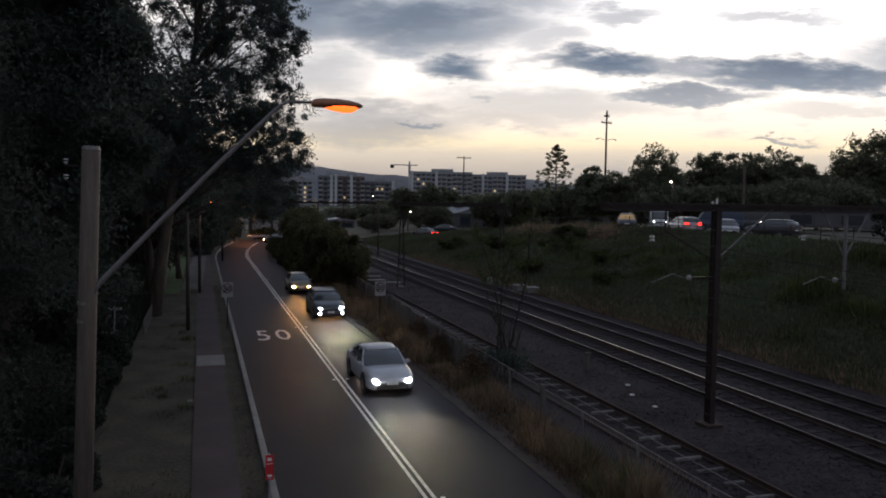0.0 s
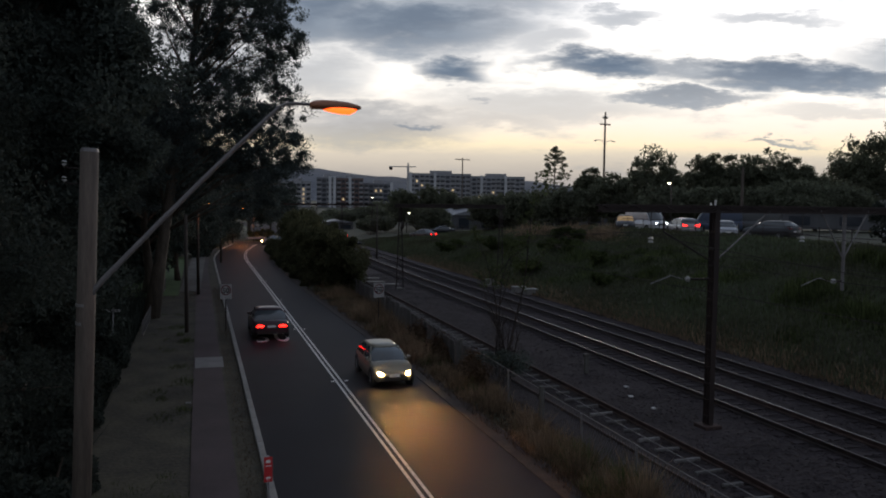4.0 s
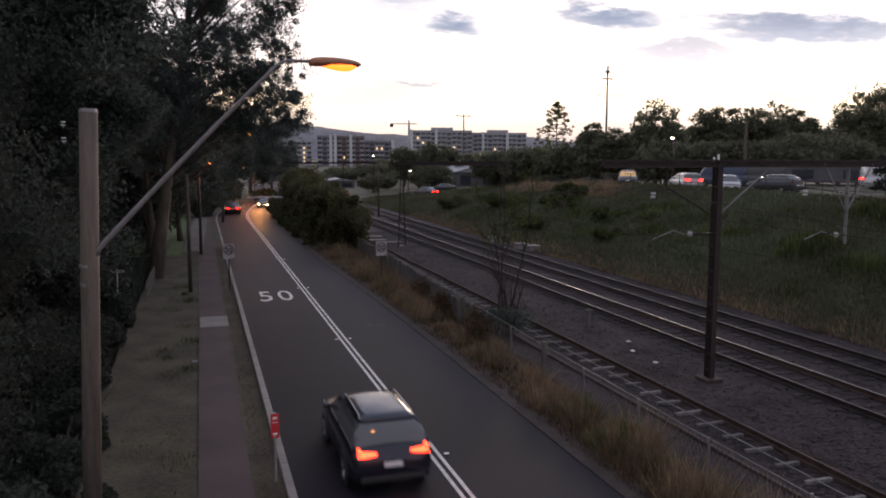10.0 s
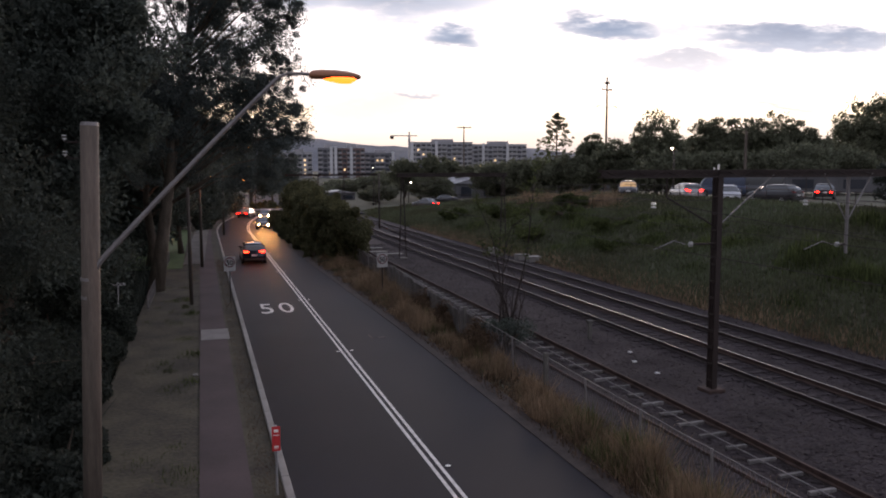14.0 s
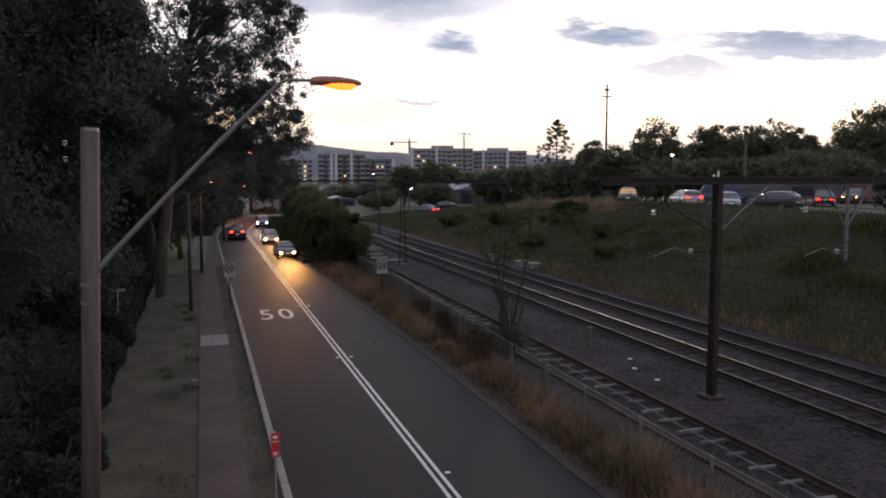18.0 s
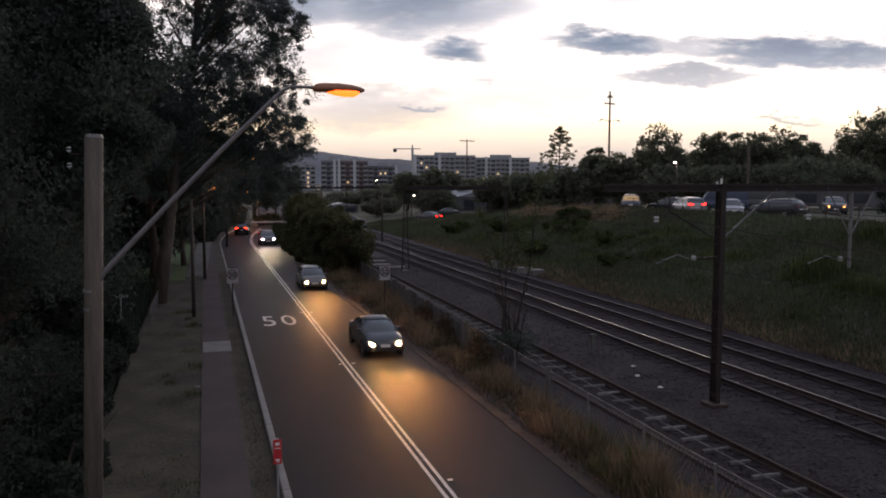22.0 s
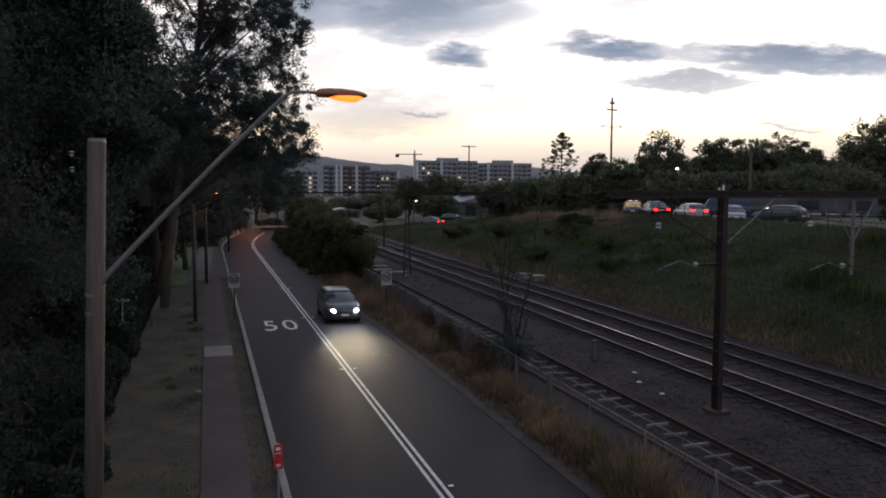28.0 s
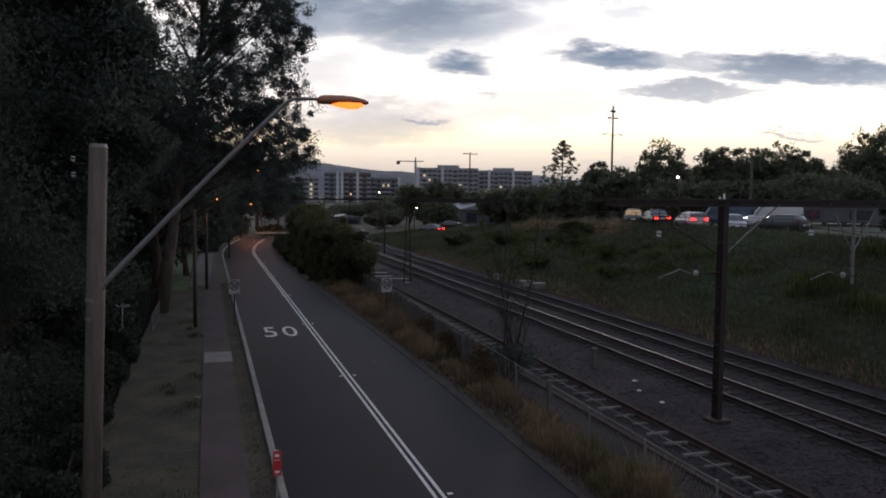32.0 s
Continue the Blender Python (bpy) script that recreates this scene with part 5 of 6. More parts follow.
            part("pillar", bm, P, c)
        if rails:
            bm = bmesh.new()
            pipe(bm, [(s * (rw - 0.02), y_r1 + 0.1, H - 0.05), (s * (rw - 0.02), y_r1 + 0.2, H + 0.03), (s * (rw - 0.02), y_f1 - 0.3, H + 0.03), (s * (rw - 0.02), y_f1 - 0.18, H - 0.04)], [0.018] * 4, 6)
            part("roof_rail", bm, M["galv"], c)
        bm = bmesh.new()
        box(bm, s * (hw + 0.02) - 0.075, s * (hw + 0.02) + 0.075, 0.73, 0.83, belt + 0.0, belt + 0.11, 0.03)
        part("wing_mirror", bm, P, c)
        # lights
        bm = bmesh.new()
        loft(bm, [[(s * (hw * 0.50), f - 0.045, hood - 0.29), (s * (hw * 0.84), f - 0.16, hood - 0.27), (s * (hw * 0.90), f - 0.26, hood - 0.15), (s * (hw * 0.56), f - 0.085, hood - 0.20)],
                  [(s * (hw * 0.50), f - 0.005, hood - 0.30), (s * (hw * 0.84), f - 0.11, hood - 0.27), (s * (hw * 0.90), f - 0.22, hood - 0.14), (s * (hw * 0.56), f - 0.045, hood - 0.20)]])
        bmesh.ops.recalc_face_normals(bm, faces=bm.faces)
        part("headlight", bm, M["head_off"], c, "clear headlight lens")
        if "dim" in head:
            bm = bmesh.new()
            tube(bm, (s * hw * 0.66, f - 0.20, hood - 0.235), (s * hw * 0.66, f + 0.01, hood - 0.245), 0.07, 0.06, 12)
            part("head_lamp", bm, M[head], c, "glowing headlight")
        if "off" not in head and "dim" not in head:
            bm = bmesh.new()
            loft(bm, [[(s * (hw * 0.66 + 1.25 * q * math.cos(k * math.tau / 14)), yy - 0.5 * q * math.cos(k * math.tau / 14), hood - 0.245 + q * (0.8 * math.sin(k * math.tau / 14) + 0.35 * math.cos(k * math.tau / 14))) for k in range(14)] for q, yy in ((0.074, f - 0.2), (0.074, f - 0.02), (0.066, f + 0.005), (0.034, f + 0.005), (0.034, f - 0.2))], caps=False)
            bmesh.ops.recalc_face_normals(bm, faces=bm.faces)
            part("head_lamp", bm, M[head], c, "glowing headlight")
            projector(c, s * hw * 0.66, f - 0.0, hood - 0.245, M["beam_cool" if "cool" in head else "beam_warm"], M[head])
        if fog:
            bm = bmesh.new()
            tube(bm, (s * hw * 0.70, f - 0.16, 0.40), (s * hw * 0.70, f + 0.0, 0.39), 0.075, 0.075, 12)
            part("fog_light", bm, M[head], c, "glowing fog light")
        bm = bmesh.new()
        zt = boot - (0.02 if suv else 0.14)
        o = 0.045
        zi = (zt - 0.085, zt - 0.035) if suv else (zt - 0.11, zt - 0.03)
        loft(bm, [[(s * hw * 0.40, r + 0.04, zi[0]), (s * hw * 0.70, r + 0.08, zt - 0.125), (s * hw * 0.84, r + 0.14, zt - 0.13), (s * hw * 0.82, r + 0.16, zt + 0.03), (s * hw * 0.70, r + 0.12, zt - 0.01), (s * hw * 0.42, r + 0.08, zi[1])],
                  [(s * hw * 0.40, r - 0.01 - o, zi[0]), (s * hw * 0.70, r - o, zt - 0.125), (s * hw * 0.85, r + 0.05 - o, zt - 0.13), (s * hw * 0.83, r + 0.09 - o, zt + 0.03), (s * hw * 0.70, r + 0.03 - o, zt - 0.01), (s * hw * 0.42, r - o, zi[1])]])
        bmesh.ops.recalc_face_normals(bm, faces=bm.faces)
        part("tail_light", bm, M[tail], c, "red tail light")
        for y in (wb, -wb):
            bm = bmesh.new()
            tube(bm, (s * (hw - 0.045), y, 0.33), (s * (hw + 0.004), y, 0.33), 0.385, 0.375, 22)
            part("wheel_arch", bm, M["trim"], c)
            w = new("wheel")
            w.parent = c
            w.matrix_basis = pose(s * (hw - 0.10), y, 0.325)
            bm = bmesh.new()
            rr = [(-0.11, 0.20), (-0.11, 0.30), (-0.08, 0.325), (0.08, 0.325), (0.115, 0.30), (0.115, 0.20)]
            loft(bm, [[(s * x, q * math.cos(a), q * math.sin(a)) for x, q in rr] for a in [k * math.tau / 20 for k in range(21)]], close=True, caps=False)
            part("tyre", bm, M["tyre"], w, smooth=True)
            bm = bmesh.new()
            tube(bm, (s * 0.02, 0, 0), (s * 0.09, 0, 0), 0.07, 0.05, 10)
            for k in range(6):
                a = k * math.tau / 6
                tube(bm, (s * 0.085, 0.04 * math.cos(a), 0.04 * math.sin(a)), (s * 0.095, 0.205 * math.cos(a), 0.205 * math.sin(a)), 0.028, 0.028, 5)
            loft(bm, [[(s * x, q * math.cos(a), q * math.sin(a)) for x, q in ((0.06, 0.19), (0.10, 0.19), (0.10, 0.215), (0.06, 0.215))] for a in [k * math.tau / 18 for k in range(19)]], caps=False)
            part("rim", bm, M["rim"], w)
    bm = bmesh.new()
    box(bm, -hw * 0.50, hw * 0.50, f - 0.09, f + 0.012, hood - 0.42, hood - 0.285, 0.02)
    part("grille", bm, M["trim"], c)
    bm = bmesh.new()
    box(bm, -hw * 0.66, hw * 0.66, f - 0.10, f + 0.008, 0.26, 0.42, 0.03)
    part("air_intake", bm, M["trim"], c)
    bm = bmesh.new()
    box(bm, -hw * 0.78, hw * 0.78, r - 0.01, r + 0.12, 0.30, 0.44, 0.03)
    part("rear_bumper_trim", bm, M["trim"], c)
    for y, z, s in ((f + 0.015, 0.47, 1), (r - 0.012 + (0.02 if suv else 0.0), 0.66, -1)):
        bm = bmesh.new()
        box(bm, -0.19, 0.19, min(y, y + 0.012 * s), max(y, y + 0.012 * s), z - 0.055, z + 0.055, 0.003)
        part("number_plate", bm, M["white"], c, "blank pale number plate")
    return c


# ---- distance ----
def apartment(x, y, w, d, floors, bays, label, skin, rz=0.0, lit=(), z=0.0, slabs=True, cols=()):
    a = thing("apartment_building", label, "apartment building", x, y, z, rz, group="distant apartment buildings")
    fh = 3.1
    h = floors * fh + 0.8
    bm = bmesh.new()
    box(bm, -w / 2, w / 2, 0.0, d, 0, h)
    part("wall", bm, M[skin], a)
    bm = bmesh.new()
    box(bm, -w / 2 - 0.3, w / 2 + 0.3, -0.3, d + 0.3, h, h + 0.5)
    box(bm, -w * 0.15, w * 0.2, d * 0.3, d * 0.7, h + 0.5, h + 2.6)
    part("roof", bm, M["slab"], a)
    bw = w / bays
    wm, lm = bpy.data.meshes.new("window"), bpy.data.meshes.new("window_lit")
    for me, mt in ((wm, "window"), (lm, "window_lit")):
        bm = bmesh.new()
        k = 0.41 if mt == "window" else 0.16
        box(bm, -bw * k, bw * k, -0.12, 0.05, 0 if mt == "window" else 0.5, 1.9)
        bm.to_mesh(me)
        bm.free()
        me.materials.append(M[mt])
    bm = bmesh.new()
    box(bm, -bw * 0.46, bw * 0.46, -1.5, 0.02, -0.15, 0.05)
    box(bm, -bw * 0.46, bw * 0.46, -1.5, -1.42, 0.05, 1.0)
    bme = bpy.data.meshes.new("balcony")
    bm.to_mesh(bme)
    bm.free()
    bme.materials.append(M["slab"])
    for i in range(floors):
        for j in range(bays):
            xx = -w / 2 + (j + 0.5) * bw
            share("window", lm if (i, j) in lit else wm, a, pose(xx, 0, 0.9 + i * fh))
            if slabs and (j % 3 != 1) and i:
                share("balcony", bme, a, pose(xx, 0, 0.4 + i * fh))
    for j in cols:
        bm = bmesh.new()
        xx = -w / 2 + j * bw
        box(bm, xx - 0.9, xx + 0.9, -1.7, 0.1, 0, h + 0.9)
        part("stair_shaft", bm, M["render_white"], a, "pale rendered vertical shaft")
    return a


def hill_ridge():
    xs = steps((-2600, 3600, 62))
    ys = steps((2000, 3600, 160))

    def zf(x, y):
        t = (y - 2000) / 1600
        ridge = 92 + 26 * math.sin(x / 410 + 0.6) + 14 * math.sin(x / 150) + 9 * noise.noise((x / 90, y / 200, 0))
        return ridge * math.sin(min(1.0, t * 1.5) * math.pi / 2) - 4 + 6 * noise.noise((x / 40, y / 60, 3))
    structure(mesh_part("backdrop", grid_mesh("backdrop", xs, ys, zf), M["hill"], smooth=True), "low wooded hills on the horizon, coloured blue-grey as through haze", "hills")


def crane(x, y, z, h):
    c = thing("tower_crane", "distant tower crane above the apartments", "crane", x, y, z, -12)
    bm = bmesh.new()
    box(bm, -0.8, 0.8, -0.8, 0.8, 0, h)
    part("mast", bm, M["galv"], c)
    bm = bmesh.new()
    box(bm, -14, 6, -0.3, 0.3, h, h + 0.7)
    box(bm, -0.5, 0.5, -0.5, 0.5, h, h + 3.2)
    part("jib", bm, M["galv"], c)
    bm = bmesh.new()
    box(bm, -14, -11.5, -0.8, 0.8, h - 2.0, h)
    part("counterweight", bm, M["dark_steel"], c)


def shed(x, y, z, w, d, h, label, rz=0.0, rise=1.2):
    s = thing("shed", label, "building", x, y, z, rz)
    bm = bmesh.new()
    box(bm, -w / 2, w / 2, 0, d, 0, h)
    part("wall", bm, M["shed_wall"], s)
    bm = bmesh.new()
    loft(bm, [[(-w / 2 - 0.3, -0.3, h), (0, -0.3, h + rise), (w / 2 + 0.3, -0.3, h), (0, -0.3, h - 0.05)], [(-w / 2 - 0.3, d + 0.3, h), (0, d + 0.3, h + rise), (w / 2 + 0.3, d + 0.3, h), (0, d + 0.3, h - 0.05)]])
    bmesh.ops.recalc_face_normals(bm, faces=bm.faces)
    part("roof", bm, M["shed_roof"], s)
    for k in range(max(2, int(w / 4))):
        bm = bmesh.new()
        xx = -w / 2 + (k + 0.5) * w / max(2, int(w / 4))
        box(bm, xx - 1.0, xx + 1.0, -0.08, 0.05, 0.4, h - 0.5)
        part("door", bm, M["window"], s)


def lot_fence():
    f = thing("car_park_fence", "thin dark railing along the top of the bank", "fence", kind="structure")
    bm = bmesh.new()
    tube(bm, (0, 0, 0), (0, 0, 1.1), 0.03, 0.03, 6)
    me = bpy.data.meshes.new("post")
    bm.to_mesh(me)
    bm.free()
    me.materials.append(M["dark_steel"])
    for k in range(40):
        y = 34 + k * 2.6
        x = 37.0 + 0.02 * (y - 50)
        share("post", me, f, pose(x, y, land(x, y) - 0.1))
    for dz in (0.55, 1.05):
        bm = bmesh.new()
        pts = [(37.0 + 0.02 * (y - 50), y, land(37.0 + 0.02 * (y - 50), y) - 0.1 + dz) for y in range(34, 136, 6)]
        pipe(bm, pts, [0.022] * len(pts), 5)
        part("rail", bm, M["dark_steel"], f)


# ---- build the place ----
build_ground()
build_road()
build_markings()
build_footpath()
build_railway()
street_lamp_near()
far_lamp(-0.6, 40.7, 6.0, 0, 0, None, "slim dark timber pole by the footpath", 0.10)
far_lamp(-0.05, 56.3, 6.6, 0.6, 6.35, "amber_far", "lit sodium lamp on a timber pole by the footpath")
far_lamp(4.9, 121.0, 5.5, 1.35, 5.2, "amber_far", "distant lit sodium street lamp beside the road")
far_lamp(2.2, 84.0, 9.4, 2.75, 9.2, "amber_far", "tall distant lit sodium street lamp beside the road")
far_lamp(8.1, 123.4, 4.4, 0, 0, None, "pale slim pole behind the guard rail", 0.09)
speed_sign(1.30, 40.8, 2.02, 0.56, 0.74)
speed_sign(9.14, 40.4, 1.95, 0.58, 0.76, 4)
red_marker()
guard_rail()
plate = thing("small_sign", "small dull sign on a leaning post under the trees", "sign", -3.6, 36.0, -0.2)
bm = bmesh.new()
tube(bm, (0, 0, 0), (0.08, 0, 2.2), 0.03, 0.03, 8)
part("post", bm, M["galv"], plate)
bm = bmesh.new()
box(bm, -0.28, 0.36, -0.03, -0.01, 2.0, 2.12, 0.004)
part("plate", bm, M["galv"], plate)
fence_left()
fence_right()
wiring_portal(14.75, 23.2, 19.85, 6.72, left=3.9, near=True, drops=(4.85,))
wiring_portal(14.55, 22.7, 57.2, 6.45, left=0.4)
wiring_portal(19.0, 28.8, 132.0, 5.9, left=5.5, legs=(0, 4.3, 9.6))
far_lamp(19.4, 87.0, 6.4, 0, 0, None, "slim dark signal mast between the tracks", 0.10)
wires()
utility_pole(60.9, 110, 3.4, 17.4, ((0.9, 0.5), (1.9, 1.05)), "tall timber power pole with crossarms over the trees", True)
utility_pole(61.2, 180, 1.0, 16.0, ((0.4, 2.0),), "timber power pole with one crossarm")
utility_pole(56.9, 72, 4.3, 6.5, (), "plain timber pole beside the car park")
far_lamp(46.6, 70, 5.0, -0.4, 4.95, "lamp_white", "pale lit lamp post in the car park", 0.09)
for bx, by in ((22.5, 58.6), (22.7, 53.4), (23.0, 51.9)):
    box_unit("trackside_box", "pale concrete trackside cable box", "cable box", bx, by, 0.9, 0.7, 0.45, M["concrete"])
for bx, by in ((14.0, 64.9), (13.75, 62.0), (14.6, 60.0)):
    box_unit("cover_slab", "pale concrete pit cover beside the track", "pit cover", bx, by, 1.3, 0.6, 0.10, M["concrete"])
box_unit("trackside_post", "small pale signalling post between tracks", "track signal", 14.6, 27.4, 0.17, 0.14, 0.8, M["old_concrete"])
for bx, by in ((14.4, 23.7), (14.3, 22.1), (15.0, 25.0)):
    box_unit("litter", "scrap of pale litter on the ballast", "litter", bx, by, 0.07, 0.06, 0.03, M["white"])

# trees over the footpath
tree(-7.0, 31, 21, 3.5, "tall dark dense tree behind the fence", 3, leaf="leaf_dark", leaves=150000, size=0.10, clump=1.2, trunk_r=0.45, first=0.15, n_limbs=26, levels=6,
     lobes=((3.2, 0, 9.5, 1.2), (3.4, 0, 11.2, 1.3), (3.2, 0, 13.0, 1.2), (2.8, 0, 14.8, 1.3), (3.8, 0, 8.0, 1.1), (2.5, 0.5, 16.5, 1.4), (1.6, -0.5, 12.0, 1.5), (4.6, 0.3, 9.0, 0.8), (4.3, 0, 11.0, 0.9), (4.2, 0, 12.8, 0.9), (3.9, 0, 14.5, 0.9), (3.5, 0.3, 16.0, 1.0)))
# boughs of the eucalypt: how far out over the road, how high, how wide
HIGH_BOUGHS = [(7.25, 18.2, 0.9), (6.3, 17.8, 0.95), (7.4, 16.6, 0.55), (8.1, 16.0, 0.35), (6.8, 15.8, 0.6), (5.2, 18.0, 0.8), (4.0, 17.8, 0.85), (2.1, 17.8, 0.65), (1.3, 16.1, 0.6), (2.75, 15.8, 0.75), (3.8, 15.8, 0.6),
               (6.0, 16.3, 0.6), (7.25, 14.75, 0.55), (5.85, 14.6, 0.5), (0.55, 17.3, 0.35), (-0.7, 16.6, 0.4), (3.05, 18.9, 0.5), (6.5, 19.6, 1.2), (4.2, 20.0, 1.3), (2.0, 20.3, 1.2), (0.0, 19.8, 1.0), (3.3, 16.9, 0.8), (4.7, 16.6, 0.7), (2.0, 19.2, 0.8), (5.9, 19.0, 0.8), (3.5, 14.9, 0.7), (7.0, 17.4, 0.7)]
HANGING = [(5.2, 12.2, 0.6), (6.0, 11.6, 0.5), (4.9, 11.2, 0.6), (6.4, 8.8, 0.5), (4.9, 9.6, 0.4), (7.3, 9.0, 0.35), (-1.2, 13.6, 0.6), (-1.8, 15.4, 0.6)]
LOW_BOUGHS = [(2.9, 13.9, 0.9), (4.3, 14.1, 0.75), (3.5, 12.7, 0.8), (2.4, 12.0, 0.95), (5.1, 13.55, 0.45), (6.8, 13.55, 0.5), (7.3, 12.5, 0.6), (7.0, 11.1, 0.65), (7.8, 10.3, 0.38), (8.25, 9.1, 0.33), (6.6, 9.7, 0.7), (5.7, 10.6, 0.7),
              (4.5, 10.1, 0.9), (3.2, 9.95, 1.0), (0.7, 11.7, 1.1), (-1.0, 11.6, 1.0), (-1.2, 9.4, 1.1), (-0.1, 10.4, 1.1), (0.4, 8.6, 1.1), (1.95, 8.9, 1.0), (1.6, 10.7, 0.9), (0.2, 12.6, 0.75), (1.5, 12.7, 0.6), (7.0, 7.9, 0.5), (4.2, 8.5, 0.5), (2.2, 7.2, 0.5), (4.9, 6.7, 0.45), (6.2, 6.9, 0.5)]
tree(-2.6, 46, 22, 2.2, "spreading eucalypt leaning out over the road", 7, leaves=230000, size=0.060, clump=0.74, trunk_r=0.40, lean=(3.2, 0), first=0.80, n_limbs=5, levels=3, droop=0.9, loose=True,
     lobes=tuple((a, 0.9 * math.sin(k * 2.1), b, c * (1.25 if b > 13 else 1.75)) for k, (a, b, c) in enumerate(HIGH_BOUGHS + LOW_BOUGHS + HANGING)))
# tall dark trees that close the view behind the fence
for k, (bx, by, bh, br) in enumerate(((-6.2, 66, 17, 3.6), (-9.5, 52, 25, 4.0), (-16, 50, 27, 5.0), (-24, 46, 27, 6.0), (-13, 38, 24, 3.6), (-32, 40, 26, 6.0))):
    tree(bx, by, bh, br, "tall dense dark tree deep in the roadside wood", 120 + k, leaf="leaf_dark", leaves=42000, size=0.25, clump=1.8, trunk_r=0.4, first=0.10, n_limbs=18, levels=4, group="trees of the roadside wood",
         lobes=tuple((br * 0.45 * math.cos(j * 2.4), br * 0.45 * math.sin(j * 2.4), bh * (0.16 + 0.08 * j), br * 0.62) for j in range(10)))
tree(-11.5, 27, 21, 5.0, "dense tall tree deep behind the fence", 19, leaf="leaf_dark", leaves=60000, size=0.11, clump=1.3, trunk_r=0.45, first=0.2, n_limbs=22, levels=6)
tree(-7.6, 22, 18, 3.8, "dense dark tree beside the footpath", 4, leaf="leaf_shaded", leaves=120000, size=0.062, clump=1.1, trunk_r=0.4, first=0.10, n_limbs=24, levels=6)
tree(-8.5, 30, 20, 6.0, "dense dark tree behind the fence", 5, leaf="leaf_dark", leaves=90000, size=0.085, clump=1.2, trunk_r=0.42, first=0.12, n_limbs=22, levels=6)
tree(-5.0, 14.6, 12, 1.5, "dark leafy tree close behind the timber pole", 6, leaf="leaf_shaded", leaves=110000, size=0.048, clump=0.75, trunk_r=0.28, first=0.06, n_limbs=24, levels=6)
for k, (bx, by, bh, br) in enumerate(((-1.6, 66, 10, 3.0), (-2.2, 80, 11, 3.4), (-0.6, 98, 11, 3.8), (1.2, 109, 11, 3.8), (3.0, 126, 12, 4.6), (8.5, 136, 9, 4.0), (13, 150, 9, 5.0), (0.5, 140, 15, 6.0))):
    tree(bx, by, bh, br, "dark leafy tree crowding the roadside", 140 + k, leaf="leaf_dark", leaves=17000, size=0.15, clump=1.1, trunk_r=0.22, first=0.30, n_limbs=10, levels=4, group="trees along the road",
         lobes=tuple((br * 0.6 * math.cos(j * 2.1), br * 0.6 * math.sin(j * 2.1), bh * (0.42 + 0.07 * j), br * 0.5) for j in range(7)))
tree(-3.4, 58, 11, 4.4, "dark low-hanging tree by the park path", 17, leaf="leaf_dark", leaves=30000, size=0.11, clump=1.0, trunk_r=0.4, first=0.34, n_limbs=14)
tree(-3.4, 70, 13, 4.6, "dark roadside tree over the lit footpath", 8, leaf="leaf_dark", leaves=26000, size=0.13, clump=1.0, trunk_r=0.3, first=0.36, n_limbs=14)
tree(-3.4, 90, 14, 5.0, "dark roadside tree near the bend", 9, leaf="leaf_dark", leaves=22000, size=0.16, clump=1.2, trunk_r=0.3, first=0.45, n_limbs=14)
tree(-4.5, 112, 13, 6.0, "dark tree where the road bends", 10, leaf="leaf_dark", leaves=18000, size=0.18, clump=1.3, trunk_r=0.3, first=0.35, n_limbs=14)
tree(9, 150, 13, 7.0, "dark tree beyond the bend of the road", 18, leaf="leaf_dark", leaves=18000, size=0.2, clump=1.5, trunk_r=0.3, first=0.1, n_limbs=16)
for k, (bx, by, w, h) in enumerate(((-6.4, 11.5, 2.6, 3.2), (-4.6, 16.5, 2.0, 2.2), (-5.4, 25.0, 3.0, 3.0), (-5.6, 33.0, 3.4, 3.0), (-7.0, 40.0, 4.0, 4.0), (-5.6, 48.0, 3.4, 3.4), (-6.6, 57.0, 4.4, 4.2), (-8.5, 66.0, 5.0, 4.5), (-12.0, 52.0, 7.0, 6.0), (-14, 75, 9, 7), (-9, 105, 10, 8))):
    bush(bx, by, w, w * 1.2, h, "dark dense shrub beneath the roadside trees", 40 + k, leaf="leaf_shaded", leaves=16000, size=0.075, group="roadside shrubs")
for k, (bx, by, w, h) in enumerate(((-6.4, 74, 3.4, 4.0), (-3.4, 92, 4.0, 4.6), (0.0, 92, 2.6, 3.4), (0.9, 100, 3.0, 4.2), (1.9, 108, 3.6, 5.0), (2.6, 117, 4.2, 5.5), (4.6, 128, 4.0, 4.6), (-5.5, 62, 3.0, 3.6))):
    bush(bx, by, w, w * 1.5, h, "dark dense shrub crowding the far roadside", 160 + k, leaf="leaf_dark", leaves=12000, size=0.12, group="roadside shrubs")
for k, (bx, by, w, h) in enumerate(((-2.9, 15.6, 2.0, 1.9), (-3.2, 18.6, 1.9, 1.7), (-3.4, 12.6, 2.2, 2.0), (-3.5, 23.0, 1.8, 1.6), (-3.7, 28.0, 1.8, 1.8), (-3.6, 33.0, 1.7, 1.8), (-3.5, 38.0, 1.6, 1.6))):
    bush(bx, by, w, w * 1.3, h, "dark shrub spilling over the grass verge", 180 + k, leaf="leaf_shaded", leaves=11000, size=0.06, group="roadside shrubs")
# bushes between road and railway
for k, (bx, by, w, h) in enumerate(((10.3, 56.5, 2.4, 4.2), (10.0, 61.5, 2.8, 4.5), (10.1, 67.0, 3.2, 4.7), (10.2, 74.0, 3.4, 4.9), (10.3, 82.0, 3.6, 5.0), (10.7, 90.0, 4.0, 5.2), (12.2, 98.5, 4.6, 5.4), (13.6, 107.0, 4.6, 5.6))):
    bush(bx, by, w, 5.4, h, "rounded dark green bush between road and railway", 60 + k, leaves=26000, size=0.10, group="bushes between road and railway")
